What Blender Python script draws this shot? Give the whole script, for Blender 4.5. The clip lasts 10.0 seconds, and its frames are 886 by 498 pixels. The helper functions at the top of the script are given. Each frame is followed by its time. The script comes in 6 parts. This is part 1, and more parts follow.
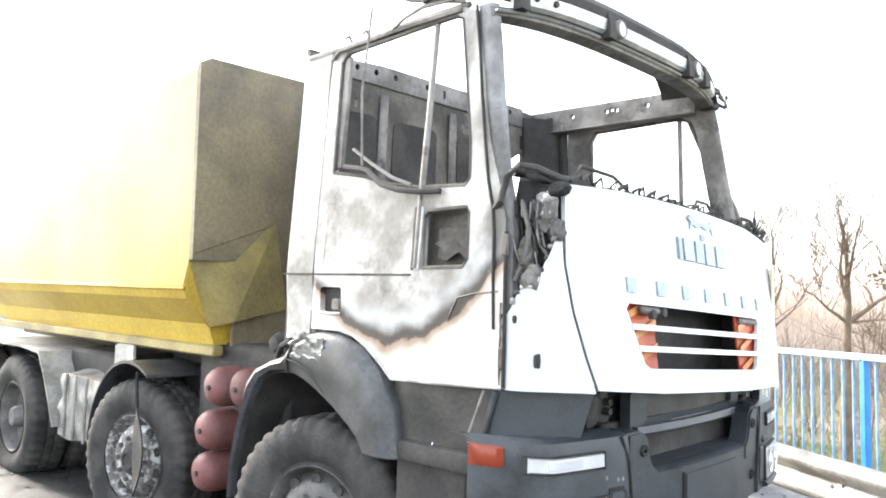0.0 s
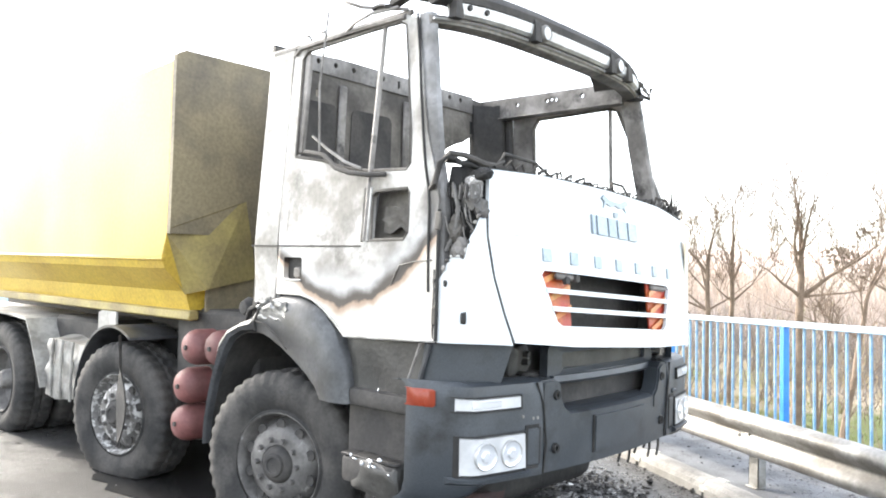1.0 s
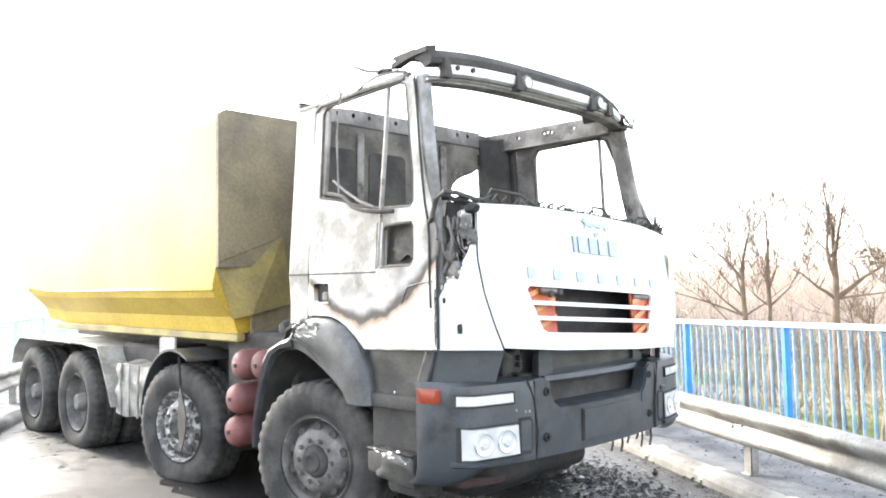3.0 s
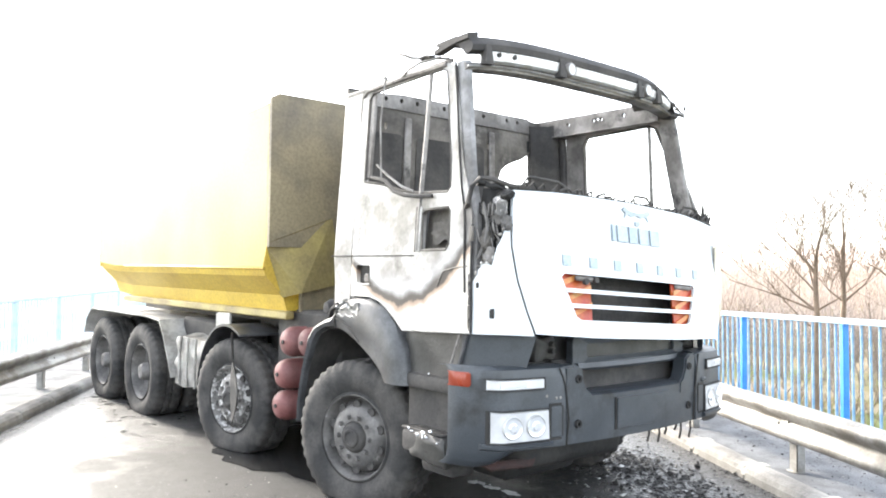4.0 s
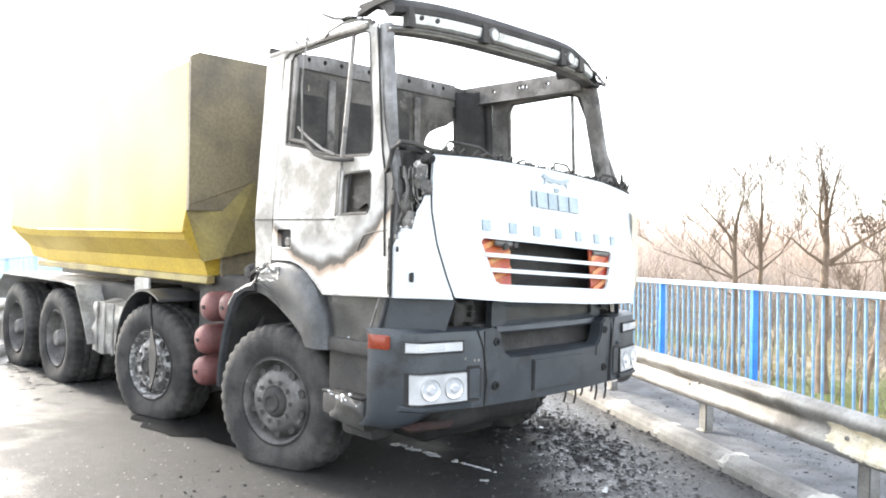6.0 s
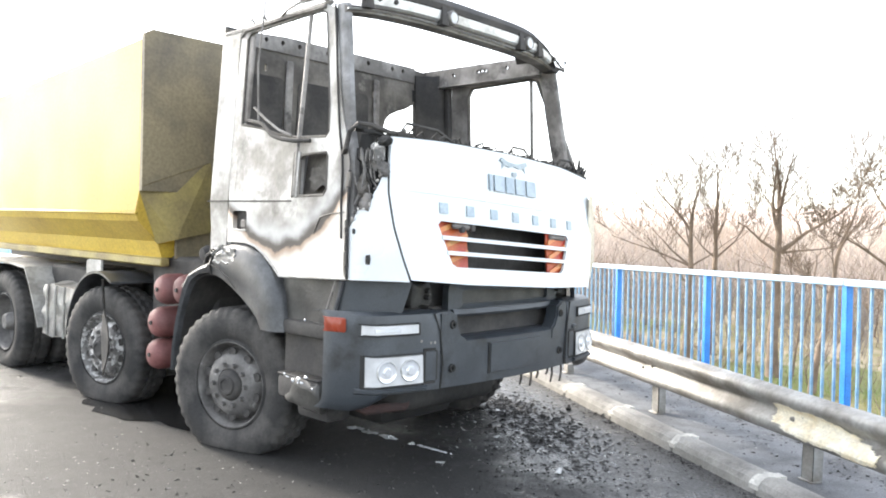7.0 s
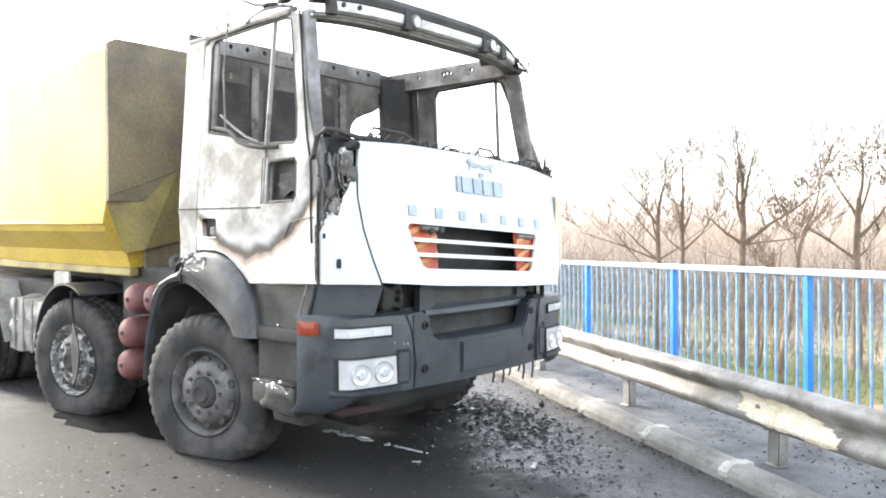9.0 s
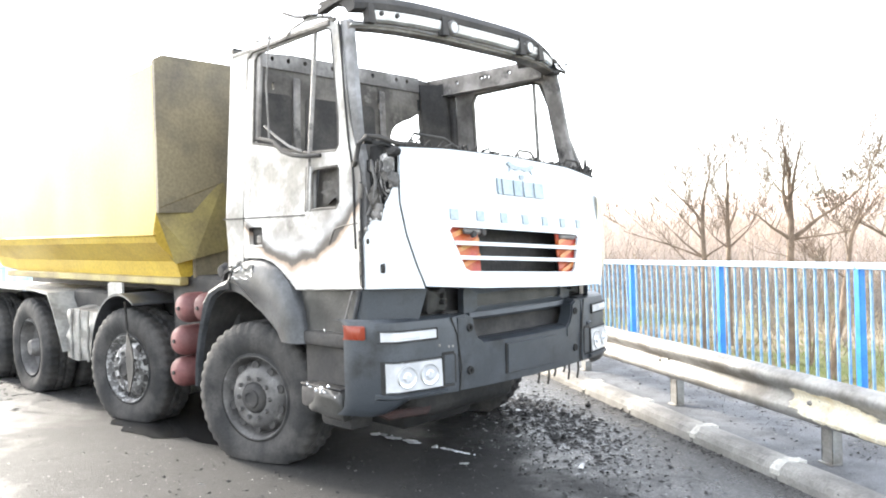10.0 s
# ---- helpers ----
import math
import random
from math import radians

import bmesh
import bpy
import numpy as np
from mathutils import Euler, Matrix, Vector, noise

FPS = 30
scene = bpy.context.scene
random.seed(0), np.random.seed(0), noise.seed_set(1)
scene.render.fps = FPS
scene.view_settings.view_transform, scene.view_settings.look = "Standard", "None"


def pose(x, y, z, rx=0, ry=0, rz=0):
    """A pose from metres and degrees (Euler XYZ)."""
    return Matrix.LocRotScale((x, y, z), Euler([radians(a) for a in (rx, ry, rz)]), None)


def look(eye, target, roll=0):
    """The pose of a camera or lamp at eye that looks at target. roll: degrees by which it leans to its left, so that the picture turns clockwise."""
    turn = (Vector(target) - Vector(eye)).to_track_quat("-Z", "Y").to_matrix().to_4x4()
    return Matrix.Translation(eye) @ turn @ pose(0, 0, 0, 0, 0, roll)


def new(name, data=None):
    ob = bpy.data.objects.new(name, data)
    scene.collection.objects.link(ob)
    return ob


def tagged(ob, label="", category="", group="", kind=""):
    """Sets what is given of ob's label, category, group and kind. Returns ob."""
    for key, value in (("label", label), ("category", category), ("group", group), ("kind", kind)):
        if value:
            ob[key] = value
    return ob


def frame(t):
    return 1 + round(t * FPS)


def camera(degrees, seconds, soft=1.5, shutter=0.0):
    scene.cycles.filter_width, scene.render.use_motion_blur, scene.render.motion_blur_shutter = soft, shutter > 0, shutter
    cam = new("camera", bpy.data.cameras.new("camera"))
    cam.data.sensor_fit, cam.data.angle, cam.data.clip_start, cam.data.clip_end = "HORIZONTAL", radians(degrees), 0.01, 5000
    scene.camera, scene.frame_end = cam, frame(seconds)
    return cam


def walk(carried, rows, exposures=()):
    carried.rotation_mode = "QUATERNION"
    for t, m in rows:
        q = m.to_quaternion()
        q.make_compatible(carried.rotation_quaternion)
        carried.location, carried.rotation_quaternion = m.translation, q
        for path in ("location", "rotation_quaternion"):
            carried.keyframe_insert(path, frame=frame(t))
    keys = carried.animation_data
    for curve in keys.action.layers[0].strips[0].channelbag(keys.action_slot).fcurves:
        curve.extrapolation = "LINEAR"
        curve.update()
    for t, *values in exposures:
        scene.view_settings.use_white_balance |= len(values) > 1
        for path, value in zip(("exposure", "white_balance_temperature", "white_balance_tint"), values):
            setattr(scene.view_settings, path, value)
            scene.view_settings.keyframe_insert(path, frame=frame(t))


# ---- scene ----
cam = camera(59.0, 10.0, soft=1.9)
PATH = [
    (0, (-3.656, -1.815, 1.647), (-2.206, -0.442, 1.756), 1.6),
    (0.5, (-3.754, -2.136, 1.643), (-2.283, -0.787, 1.781), 2.9),
    (1, (-3.963, -2.336, 1.615), (-2.471, -1.005, 1.665), 1.7),
    (1.5, (-4.088, -2.609, 1.623), (-2.62, -1.252, 1.684), -1.3),
    (2, (-4.176, -2.864, 1.621), (-2.734, -1.48, 1.699), -0.5),
    (2.5, (-4.285, -2.993, 1.616), (-2.856, -1.599, 1.737), 0.2),
    (3, (-4.33, -3.03, 1.626), (-2.919, -1.615, 1.721), -0.8),
    (3.2, (-4.28, -3.071, 1.611), (-2.935, -1.597, 1.744), 0.9),
    (4.3, (-4.211, -3.257, 1.632), (-2.935, -1.717, 1.663), 0.8),
    (4.5, (-4.19, -3.281, 1.632), (-2.871, -1.779, 1.675), 1.7),
    (5, (-4.201, -3.3, 1.615), (-2.829, -1.845, 1.636), 1.8),
    (5.5, (-4.193, -3.278, 1.612), (-2.807, -1.836, 1.607), 1.4),
    (7, (-4.162, -3.301, 1.585), (-2.687, -1.952, 1.529), 1.7),
    (7.5, (-4.163, -3.316, 1.596), (-2.655, -2.004, 1.533), 1.7),
    (8, (-4.175, -3.316, 1.591), (-2.654, -2.02, 1.528), 0.8),
    (8.5, (-4.18, -3.325, 1.598), (-2.661, -2.027, 1.53), 0.2),
    (9, (-4.203, -3.345, 1.591), (-2.679, -2.052, 1.538), 0.1),
    (9.5, (-4.226, -3.368, 1.599), (-2.733, -2.039, 1.549), -0.6),
    (10, (-4.237, -3.369, 1.589), (-2.783, -1.996, 1.546), -1.4),
]
EXPOSURE = [(0.0, 2.6), (2.5, 2.75), (5.0, 2.75), (5.7, 2.62), (7.0, 2.4), (8.5, 2.4), (10.0, 2.7)]
walk(cam, [(t, look(eye, target, roll)) for t, eye, target, roll in PATH], EXPOSURE)

# ---- light ----
SUN_AZ, SUN_EL = -3.0, 27.0      # degrees from +y towards +x; above the horizon
world = bpy.data.worlds.new("sky")
scene.world = world
world.use_nodes = True
wn = world.node_tree
sky = wn.nodes.new("ShaderNodeTexSky")
sky.sky_type, sky.sun_disc = "NISHITA", False
sky.sun_elevation, sky.sun_rotation = radians(SUN_EL), radians(SUN_AZ)
sky.air_density, sky.dust_density, sky.ozone_density = 1.0, 1.5, 1.0
haze = wn.nodes.new("ShaderNodeHueSaturation")      # thin bright haze takes the blue out of the sky
haze.inputs["Saturation"].default_value = 0.35
wn.links.new(sky.outputs[0], haze.inputs["Color"])
wn.links.new(haze.outputs[0], wn.nodes["Background"].inputs[0])
wn.nodes["Background"].inputs[1].default_value = 0.15
sun = new("sun", bpy.data.lights.new("sun", "SUN"))
sun.data.energy, sun.data.angle, sun.data.color = 1.3, radians(9.0), (1.0, 0.93, 0.82)
sa, se = radians(SUN_AZ), radians(SUN_EL)
to_sun = Vector((math.sin(sa) * math.cos(se), math.cos(sa) * math.cos(se), math.sin(se)))
sun.matrix_world = look(to_sun * 50, (0, 0, 0))


# ---- materials ----
def material(name, base, rough=0.6, metal=0.0, other=None, scale=3.0, fine=40.0, bump=0.15, spots=None, low=0.42, high=0.62, island=0.0, coat=0.0, grainy=1.0):
    """base and other colours mixed by a coarse noise, grain by a fine one, optional dark or light spots."""
    m = bpy.data.materials.new(name)
    m.use_nodes = True
    n, l = m.node_tree.nodes, m.node_tree.links
    b = n["Principled BSDF"]
    tc = n.new("ShaderNodeTexCoord")
    big, small = n.new("ShaderNodeTexNoise"), n.new("ShaderNodeTexNoise")
    for node, s in ((big, scale), (small, fine)):
        node.inputs["Scale"].default_value = s
        node.inputs["Detail"].default_value = 6
        l.new(tc.outputs["Object"], node.inputs["Vector"])
    ramp = n.new("ShaderNodeMapRange")
    ramp.inputs[1].default_value, ramp.inputs[2].default_value = low, high
    l.new(big.outputs[0], ramp.inputs[0])
    mix = n.new("ShaderNodeMix")
    mix.data_type = "RGBA"
    mix.inputs[6].default_value = (*base, 1)
    mix.inputs[7].default_value = (*(other or [c * 0.8 for c in base]), 1)
    l.new(ramp.outputs[0], mix.inputs[0])
    out = mix.outputs[2]
    grain = n.new("ShaderNodeMapRange")
    grain.inputs[1].default_value, grain.inputs[2].default_value = 0.3, 0.7
    grain.inputs[3].default_value, grain.inputs[4].default_value = 1 - 0.18 * grainy, 1 + 0.12 * grainy
    l.new(small.outputs[0], grain.inputs[0])
    mul = n.new("ShaderNodeMix")
    mul.data_type, mul.blend_type = "RGBA", "MULTIPLY"
    mul.inputs[0].default_value = 1.0
    l.new(out, mul.inputs[6])
    l.new(grain.outputs[0], mul.inputs[7])
    out = mul.outputs[2]
    if spots:
        colour, s, lo, hi = spots
        sp = n.new("ShaderNodeTexNoise")
        sp.inputs["Scale"].default_value = s
        sp.inputs["Detail"].default_value = 8
        sp.inputs["Roughness"].default_value = 0.65
        l.new(tc.outputs["Object"], sp.inputs["Vector"])
        mr = n.new("ShaderNodeMapRange")
        mr.inputs[1].default_value, mr.inputs[2].default_value = lo, hi
        l.new(sp.outputs[0], mr.inputs[0])
        m2 = n.new("ShaderNodeMix")
        m2.data_type = "RGBA"
        m2.inputs[7].default_value = (*colour, 1)
        l.new(mr.outputs[0], m2.inputs[0])
        l.new(out, m2.inputs[6])
        out = m2.outputs[2]
    if island:
        g = n.new("ShaderNodeObjectInfo")
        mr = n.new("ShaderNodeMapRange")
        mr.inputs[3].default_value, mr.inputs[4].default_value = 1 - island, 1 + island
        l.new(g.outputs["Random"], mr.inputs[0])
        m3 = n.new("ShaderNodeMix")
        m3.data_type, m3.blend_type = "RGBA", "MULTIPLY"
        m3.inputs[0].default_value = 1.0
        l.new(out, m3.inputs[6])
        l.new(mr.outputs[0], m3.inputs[7])
        out = m3.outputs[2]
    l.new(out, b.inputs["Base Color"])
    rr = n.new("ShaderNodeMapRange")
    rr.inputs[3].default_value, rr.inputs[4].default_value = max(0.02, rough - 0.12), min(1, rough + 0.12)
    l.new(big.outputs[0], rr.inputs[0])
    l.new(rr.outputs[0], b.inputs["Roughness"])
    b.inputs["Metallic"].default_value = metal
    b.inputs["Coat Weight"].default_value = coat
    bp = n.new("ShaderNodeBump")
    bp.inputs["Strength"].default_value = bump
    bp.inputs["Distance"].default_value = 0.01
    l.new(small.outputs[0], bp.inputs["Height"])
    l.new(bp.outputs[0], b.inputs["Normal"])
    return m


M_ASPHALT = material("asphalt", (0.082, 0.081, 0.079), 0.38, 0, (0.042, 0.041, 0.04), 0.8, 110, 0.9, ((0.24, 0.235, 0.225), 45.0, 0.52, 0.66), 0.42, 0.6)
def scorch(m):
    """A burnt, oily black stain with a ragged edge on the road under and before the truck."""
    n, l = m.node_tree.nodes, m.node_tree.links
    p = n["Principled BSDF"]
    geo, mp, nz = n.new("ShaderNodeNewGeometry"), n.new("ShaderNodeMapping"), n.new("ShaderNodeTexNoise")
    mp.inputs["Location"].default_value = (0.55, -0.35, 0.0)
    mp.inputs["Scale"].default_value = (0.42, 0.25, 1.0)
    nz.inputs["Scale"].default_value, nz.inputs["Detail"].default_value = 1.6, 8
    l.new(geo.outputs["Position"], mp.inputs["Vector"])
    l.new(geo.outputs["Position"], nz.inputs["Vector"])
    ln, ad, mr, mx = n.new("ShaderNodeVectorMath"), n.new("ShaderNodeMath"), n.new("ShaderNodeMapRange"), n.new("ShaderNodeMix")
    ln.operation, ad.operation = "LENGTH", "ADD"
    l.new(mp.outputs[0], ln.inputs[0])
    l.new(ln.outputs["Value"], ad.inputs[0])
    l.new(nz.outputs[0], ad.inputs[1])
    mr.inputs[1].default_value, mr.inputs[2].default_value = 1.08, 1.4
    mr.inputs[3].default_value, mr.inputs[4].default_value = 0.85, 0.0
    l.new(ad.outputs[0], mr.inputs[0])
    mx.data_type = "RGBA"
    l.new(mr.outputs[0], mx.inputs[0])
    l.new(p.inputs["Base Color"].links[0].from_socket, mx.inputs[6])
    mx.inputs[7].default_value = (0.012, 0.0115, 0.011, 1)
    l.new(mx.outputs[2], p.inputs["Base Color"])
    rg = n.new("ShaderNodeMix")
    l.new(mr.outputs[0], rg.inputs[0])
    l.new(p.inputs["Roughness"].links[0].from_socket, rg.inputs[2])
    rg.inputs[3].default_value = 0.75
    # standing wet: smooth, shining patches that fill the grain
    wn, wr, wm, bs = n.new("ShaderNodeTexNoise"), n.new("ShaderNodeMapRange"), n.new("ShaderNodeMix"), n.new("ShaderNodeMapRange")
    wn.inputs["Scale"].default_value, wn.inputs["Detail"].default_value, wn.inputs["Roughness"].default_value = 6.5, 9, 0.7
    l.new(geo.outputs["Position"], wn.inputs["Vector"])
    wr.inputs[1].default_value, wr.inputs[2].default_value = 0.42, 0.68
    l.new(wn.outputs[0], wr.inputs[0])
    dry, wet = n.new("ShaderNodeMath"), n.new("ShaderNodeMath")
    dry.operation, wet.operation = "SUBTRACT", "MULTIPLY"
    dry.inputs[0].default_value = 1.0
    l.new(mr.outputs[0], dry.inputs[1])
    l.new(dry.outputs[0], wet.inputs[0])
    l.new(wr.outputs[0], wet.inputs[1])
    l.new(wet.outputs[0], wm.inputs[0])
    l.new(rg.outputs[0], wm.inputs[2])
    wm.inputs[3].default_value = 0.2
    l.new(wm.outputs[0], p.inputs["Roughness"])
    bs.inputs[3].default_value, bs.inputs[4].default_value = 0.75, 0.2
    l.new(wet.outputs[0], bs.inputs[0])
    l.new(bs.outputs[0], p.inputs["Normal"].links[0].from_node.inputs["Strength"])


scorch(M_ASPHALT)
M_WALK = material("walkway_asphalt", (0.19, 0.191, 0.195), 0.8, 0, (0.115, 0.115, 0.118), 3.5, 90, 0.9, ((0.07, 0.068, 0.066), 6.0, 0.58, 0.75))
M_KERB = material("kerb_concrete", (0.34, 0.325, 0.30), 0.85, 0, (0.21, 0.20, 0.185), 2.5, 60, 0.5, ((0.12, 0.115, 0.11), 5.0, 0.58, 0.75), island=0.12)
M_MORTAR = material("pale_mortar", (0.62, 0.6, 0.55), 0.9, 0, (0.5, 0.48, 0.44), 14, 60, 0.5)
M_ZINC = material("galvanised_steel", (0.34, 0.33, 0.31), 0.5, 0.35, (0.2, 0.185, 0.165), 4, 40, 0.15, ((0.16, 0.13, 0.1), 7.0, 0.6, 0.8))
M_FOAM = material("dried_foam", (0.86, 0.8, 0.66), 0.9, 0, (0.76, 0.66, 0.47), 9, 50, 0.6)
M_BLUE = material("blue_paint", (0.02, 0.2, 0.62), 0.4, 0, (0.03, 0.26, 0.7), 5, 70, 0.1)
# Paler than the posts: the balusters' sunlit edges are averaged into the colour.
M_BALUSTER = material("edge_lit_blue_paint", (0.13, 0.27, 0.42), 0.45, 0, (0.26, 0.38, 0.49), 7, 70, 0.1)
# Railing blue made pale: light on the top rail is in the colour.
M_BLUETOP = material("lit_blue_paint", (0.5, 0.66, 0.8), 0.45, 0, (0.38, 0.58, 0.76), 5, 70, 0.1)
M_WHITE = material("white_paint", (0.66, 0.69, 0.71), 0.28, 0, (0.6, 0.635, 0.66), 2, 60, 0.0, coat=0.3, grainy=0.1)
M_BURNT = material("burnt_white_metal", (0.48, 0.47, 0.45), 0.6, 0.1, (0.24, 0.23, 0.21), 3.2, 30, 0.25, ((0.08, 0.072, 0.065), 2.3, 0.6, 0.78))
M_SOOT = material("sooty_metal", (0.075, 0.068, 0.06), 0.75, 0.0, (0.19, 0.175, 0.155), 3, 35, 0.4, ((0.32, 0.30, 0.27), 5.0, 0.6, 0.8))
M_FRAME = material("scorched_frame", (0.13, 0.12, 0.11), 0.6, 0.2, (0.28, 0.265, 0.25), 4, 30, 0.3, ((0.04, 0.037, 0.035), 6.0, 0.55, 0.7))
M_PILLAR = material("scorched_pillar_paint", (0.27, 0.268, 0.27), 0.55, 0.1, (0.13, 0.125, 0.12), 4, 30, 0.25, ((0.05, 0.046, 0.043), 3.0, 0.58, 0.74))
M_BUMPER = material("grey_plastic", (0.036, 0.042, 0.049), 0.42, 0, (0.055, 0.062, 0.07), 3, 120, 0.1, ((0.017, 0.018, 0.019), 3.2, 0.52, 0.7))
M_FENDER = material("fender_plastic", (0.085, 0.088, 0.093), 0.38, 0, (0.04, 0.041, 0.043), 3.5, 50, 0.1, ((0.02, 0.02, 0.02), 4.0, 0.52, 0.66))
M_WETMELT = material("melted_plastic", (0.1, 0.1, 0.1), 0.15, 0, (0.3, 0.3, 0.29), 9, 24, 0.8, coat=0.5)
M_STEP = material("smoky_panel", (0.05, 0.049, 0.045), 0.45, 0, (0.022, 0.021, 0.02), 3, 40, 0.2)
M_BLACK = material("black_soot", (0.012, 0.0115, 0.011), 0.7, 0, (0.028, 0.026, 0.024), 6, 40, 0.4)
M_TYRE = material("tyre_rubber", (0.03, 0.029, 0.028), 0.85, 0, (0.075, 0.07, 0.065), 5, 50, 0.4)
M_RIM = material("burnt_rim", (0.12, 0.115, 0.11), 0.6, 0.3, (0.22, 0.21, 0.2), 6, 40, 0.3, ((0.5, 0.5, 0.48), 12.0, 0.62, 0.75))
M_ALU = material("aluminium", (0.55, 0.55, 0.54), 0.4, 0.6, (0.4, 0.39, 0.37), 4, 30, 0.25)
M_TANK = material("dusty_aluminium", (0.36, 0.35, 0.325), 0.55, 0.25, (0.22, 0.21, 0.195), 5, 30, 0.3, ((0.12, 0.11, 0.1), 4.0, 0.55, 0.72))
M_PEELED = material("peeling_rim_paint", (0.22, 0.21, 0.2), 0.6, 0.15, (0.12, 0.115, 0.11), 9, 40, 0.4, ((0.62, 0.61, 0.59), 16.0, 0.5, 0.58))
M_CREAM = material("cream_plastic", (0.62, 0.57, 0.46), 0.45, 0, (0.52, 0.45, 0.33), 4, 50, 0.1)
M_RED = material("red_tank_paint", (0.2, 0.075, 0.07), 0.6, 0, (0.14, 0.06, 0.056), 5, 40, 0.2)
M_RUST = material("dark_rusty_red", (0.05, 0.024, 0.021), 0.8, 0, (0.028, 0.02, 0.019), 6, 40, 0.3)
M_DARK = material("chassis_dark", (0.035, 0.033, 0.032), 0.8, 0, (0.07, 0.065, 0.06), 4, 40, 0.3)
M_YELLOW = material("yellow_paint", (0.57, 0.405, 0.05), 0.5, 0, (0.48, 0.325, 0.045), 1.5, 40, 0.08, ((0.3, 0.2, 0.05), 3.0, 0.62, 0.8))
# Darker copy of the body yellow; shade on corner and sills is in it.
M_YSHADE = material("shaded_yellow", (0.36, 0.29, 0.1), 0.6, 0, (0.24, 0.19, 0.08), 2.0, 40, 0.2)
# Soot over the yellow, with the front wall's shade mixed in.
M_YSOOTSHADE = material("sooty_shaded_yellow", (0.26, 0.215, 0.13), 0.65, 0, (0.13, 0.11, 0.08), 1.6, 40, 0.2)
M_ORANGE = material("orange_lens", (0.27, 0.045, 0.02), 0.3, 0, (0.22, 0.035, 0.015), 8, 60, 0.02, grainy=0.3)
M_LAMP = material("lamp_glass", (0.56, 0.565, 0.57), 0.12, 0.0, (0.46, 0.465, 0.47), 9, 40, 0.0, coat=0.6, grainy=0.1)
M_CHROME = material("reflector", (0.8, 0.82, 0.85), 0.2, 0.5, (0.75, 0.77, 0.8), 8, 40, 0.0, grainy=0.1)
M_BADGE = material("badge_grey", (0.25, 0.3, 0.34), 0.35, 0.5, (0.32, 0.37, 0.41), 9, 60, 0.02)
M_REFLRED = material("red_orange_marking", (0.42, 0.05, 0.025), 0.4, 0, (0.5, 0.12, 0.03), 7, 60, 0.05)
M_STRIPE = material("pale_orange_stripe", (0.62, 0.2, 0.06), 0.4, 0, (0.55, 0.3, 0.1), 9, 60, 0.05)
M_BARK = material("bark", (0.16, 0.12, 0.09), 0.9, 0, (0.24, 0.18, 0.135), 3, 40, 0.5)
# Twigs of the far woods, lightened in colour for the haze before them.
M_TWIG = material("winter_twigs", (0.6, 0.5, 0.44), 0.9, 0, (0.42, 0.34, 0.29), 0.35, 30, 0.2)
M_GRASS = material("winter_field", (0.12, 0.14, 0.045), 0.95, 0, (0.26, 0.19, 0.1), 0.12, 6, 0.6, ((0.31, 0.26, 0.19), 0.25, 0.5, 0.62))
# Pale pink: the haze over the hills is put into this colour.
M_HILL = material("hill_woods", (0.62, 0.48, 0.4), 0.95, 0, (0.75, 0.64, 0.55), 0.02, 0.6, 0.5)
M_DECK = material("bridge_concrete", (0.3, 0.29, 0.27), 0.85, 0, (0.22, 0.21, 0.2), 1, 30, 0.3)


# ---- mesh helpers ----
def obj(name, bm, mat, smooth=False):
    me = bpy.data.meshes.new(name)
    bmesh.ops.recalc_face_normals(bm, faces=bm.faces)
    bm.to_mesh(me)
    bm.free()
    me.materials.append(mat)
    if smooth:
        me.shade_smooth()
        me.set_sharp_from_angle(angle=radians(38))
    return new(name, me)


def part(name, bm, mat, parent, label="", smooth=True):
    ob = obj(name, bm, mat, smooth)
    ob.parent = parent
    if label:
        ob["label"] = label
    return ob


def share(name, mesh, parent, m=None):
    ob = new(name, mesh)
    ob.parent = parent
    if m is not None:
        ob.matrix_local = m
    return ob


def box(lo, hi, bevel=0.0, seg=1, bm=None):
    bm = bm or bmesh.new()
    c = [(a + b) / 2 for a, b in zip(lo, hi)]
    s = [abs(b - a) for a, b in zip(lo, hi)]
    r = bmesh.ops.create_cube(bm, size=1, matrix=Matrix.Translation(c) @ Matrix.Diagonal((*s, 1)))
    if bevel:
        es = list({e for v in r["verts"] for e in v.link_edges})
        bmesh.ops.bevel(bm, geom=es, offset=bevel, segments=seg, affect="EDGES", profile=0.5)
    return bm


AX = {"x": lambda a, p: (a, p[0], p[1]), "y": lambda a, p: (p[0], a, p[1]), "z": lambda a, p: (p[0], p[1], a)}


def panel(outer, holes, axis, a, b, bm=None, bevel=0.0):
    """A flat plate between a and b along axis, with an outline and holes in the other two coordinates."""
    bm = bm or bmesh.new()
    fn = AX[axis]
    edges = []
    for loop in [outer, *holes]:
        vs = [bm.verts.new(fn(a, p)) for p in loop]
        edges += [bm.edges.new((vs[i], vs[(i + 1) % len(vs)])) for i in range(len(vs))]
    r = bmesh.ops.triangle_fill(bm, use_beauty=True, edges=edges)
    faces = [f for f in r["geom"] if isinstance(f, bmesh.types.BMFace)]
    ex = bmesh.ops.extrude_face_region(bm, geom=faces, use_keep_orig=True)
    off = Vector(fn(b, (0, 0))) - Vector(fn(a, (0, 0)))
    bmesh.ops.translate(bm, vec=off, verts=[g for g in ex["geom"] if isinstance(g, bmesh.types.BMVert)])
    return bm


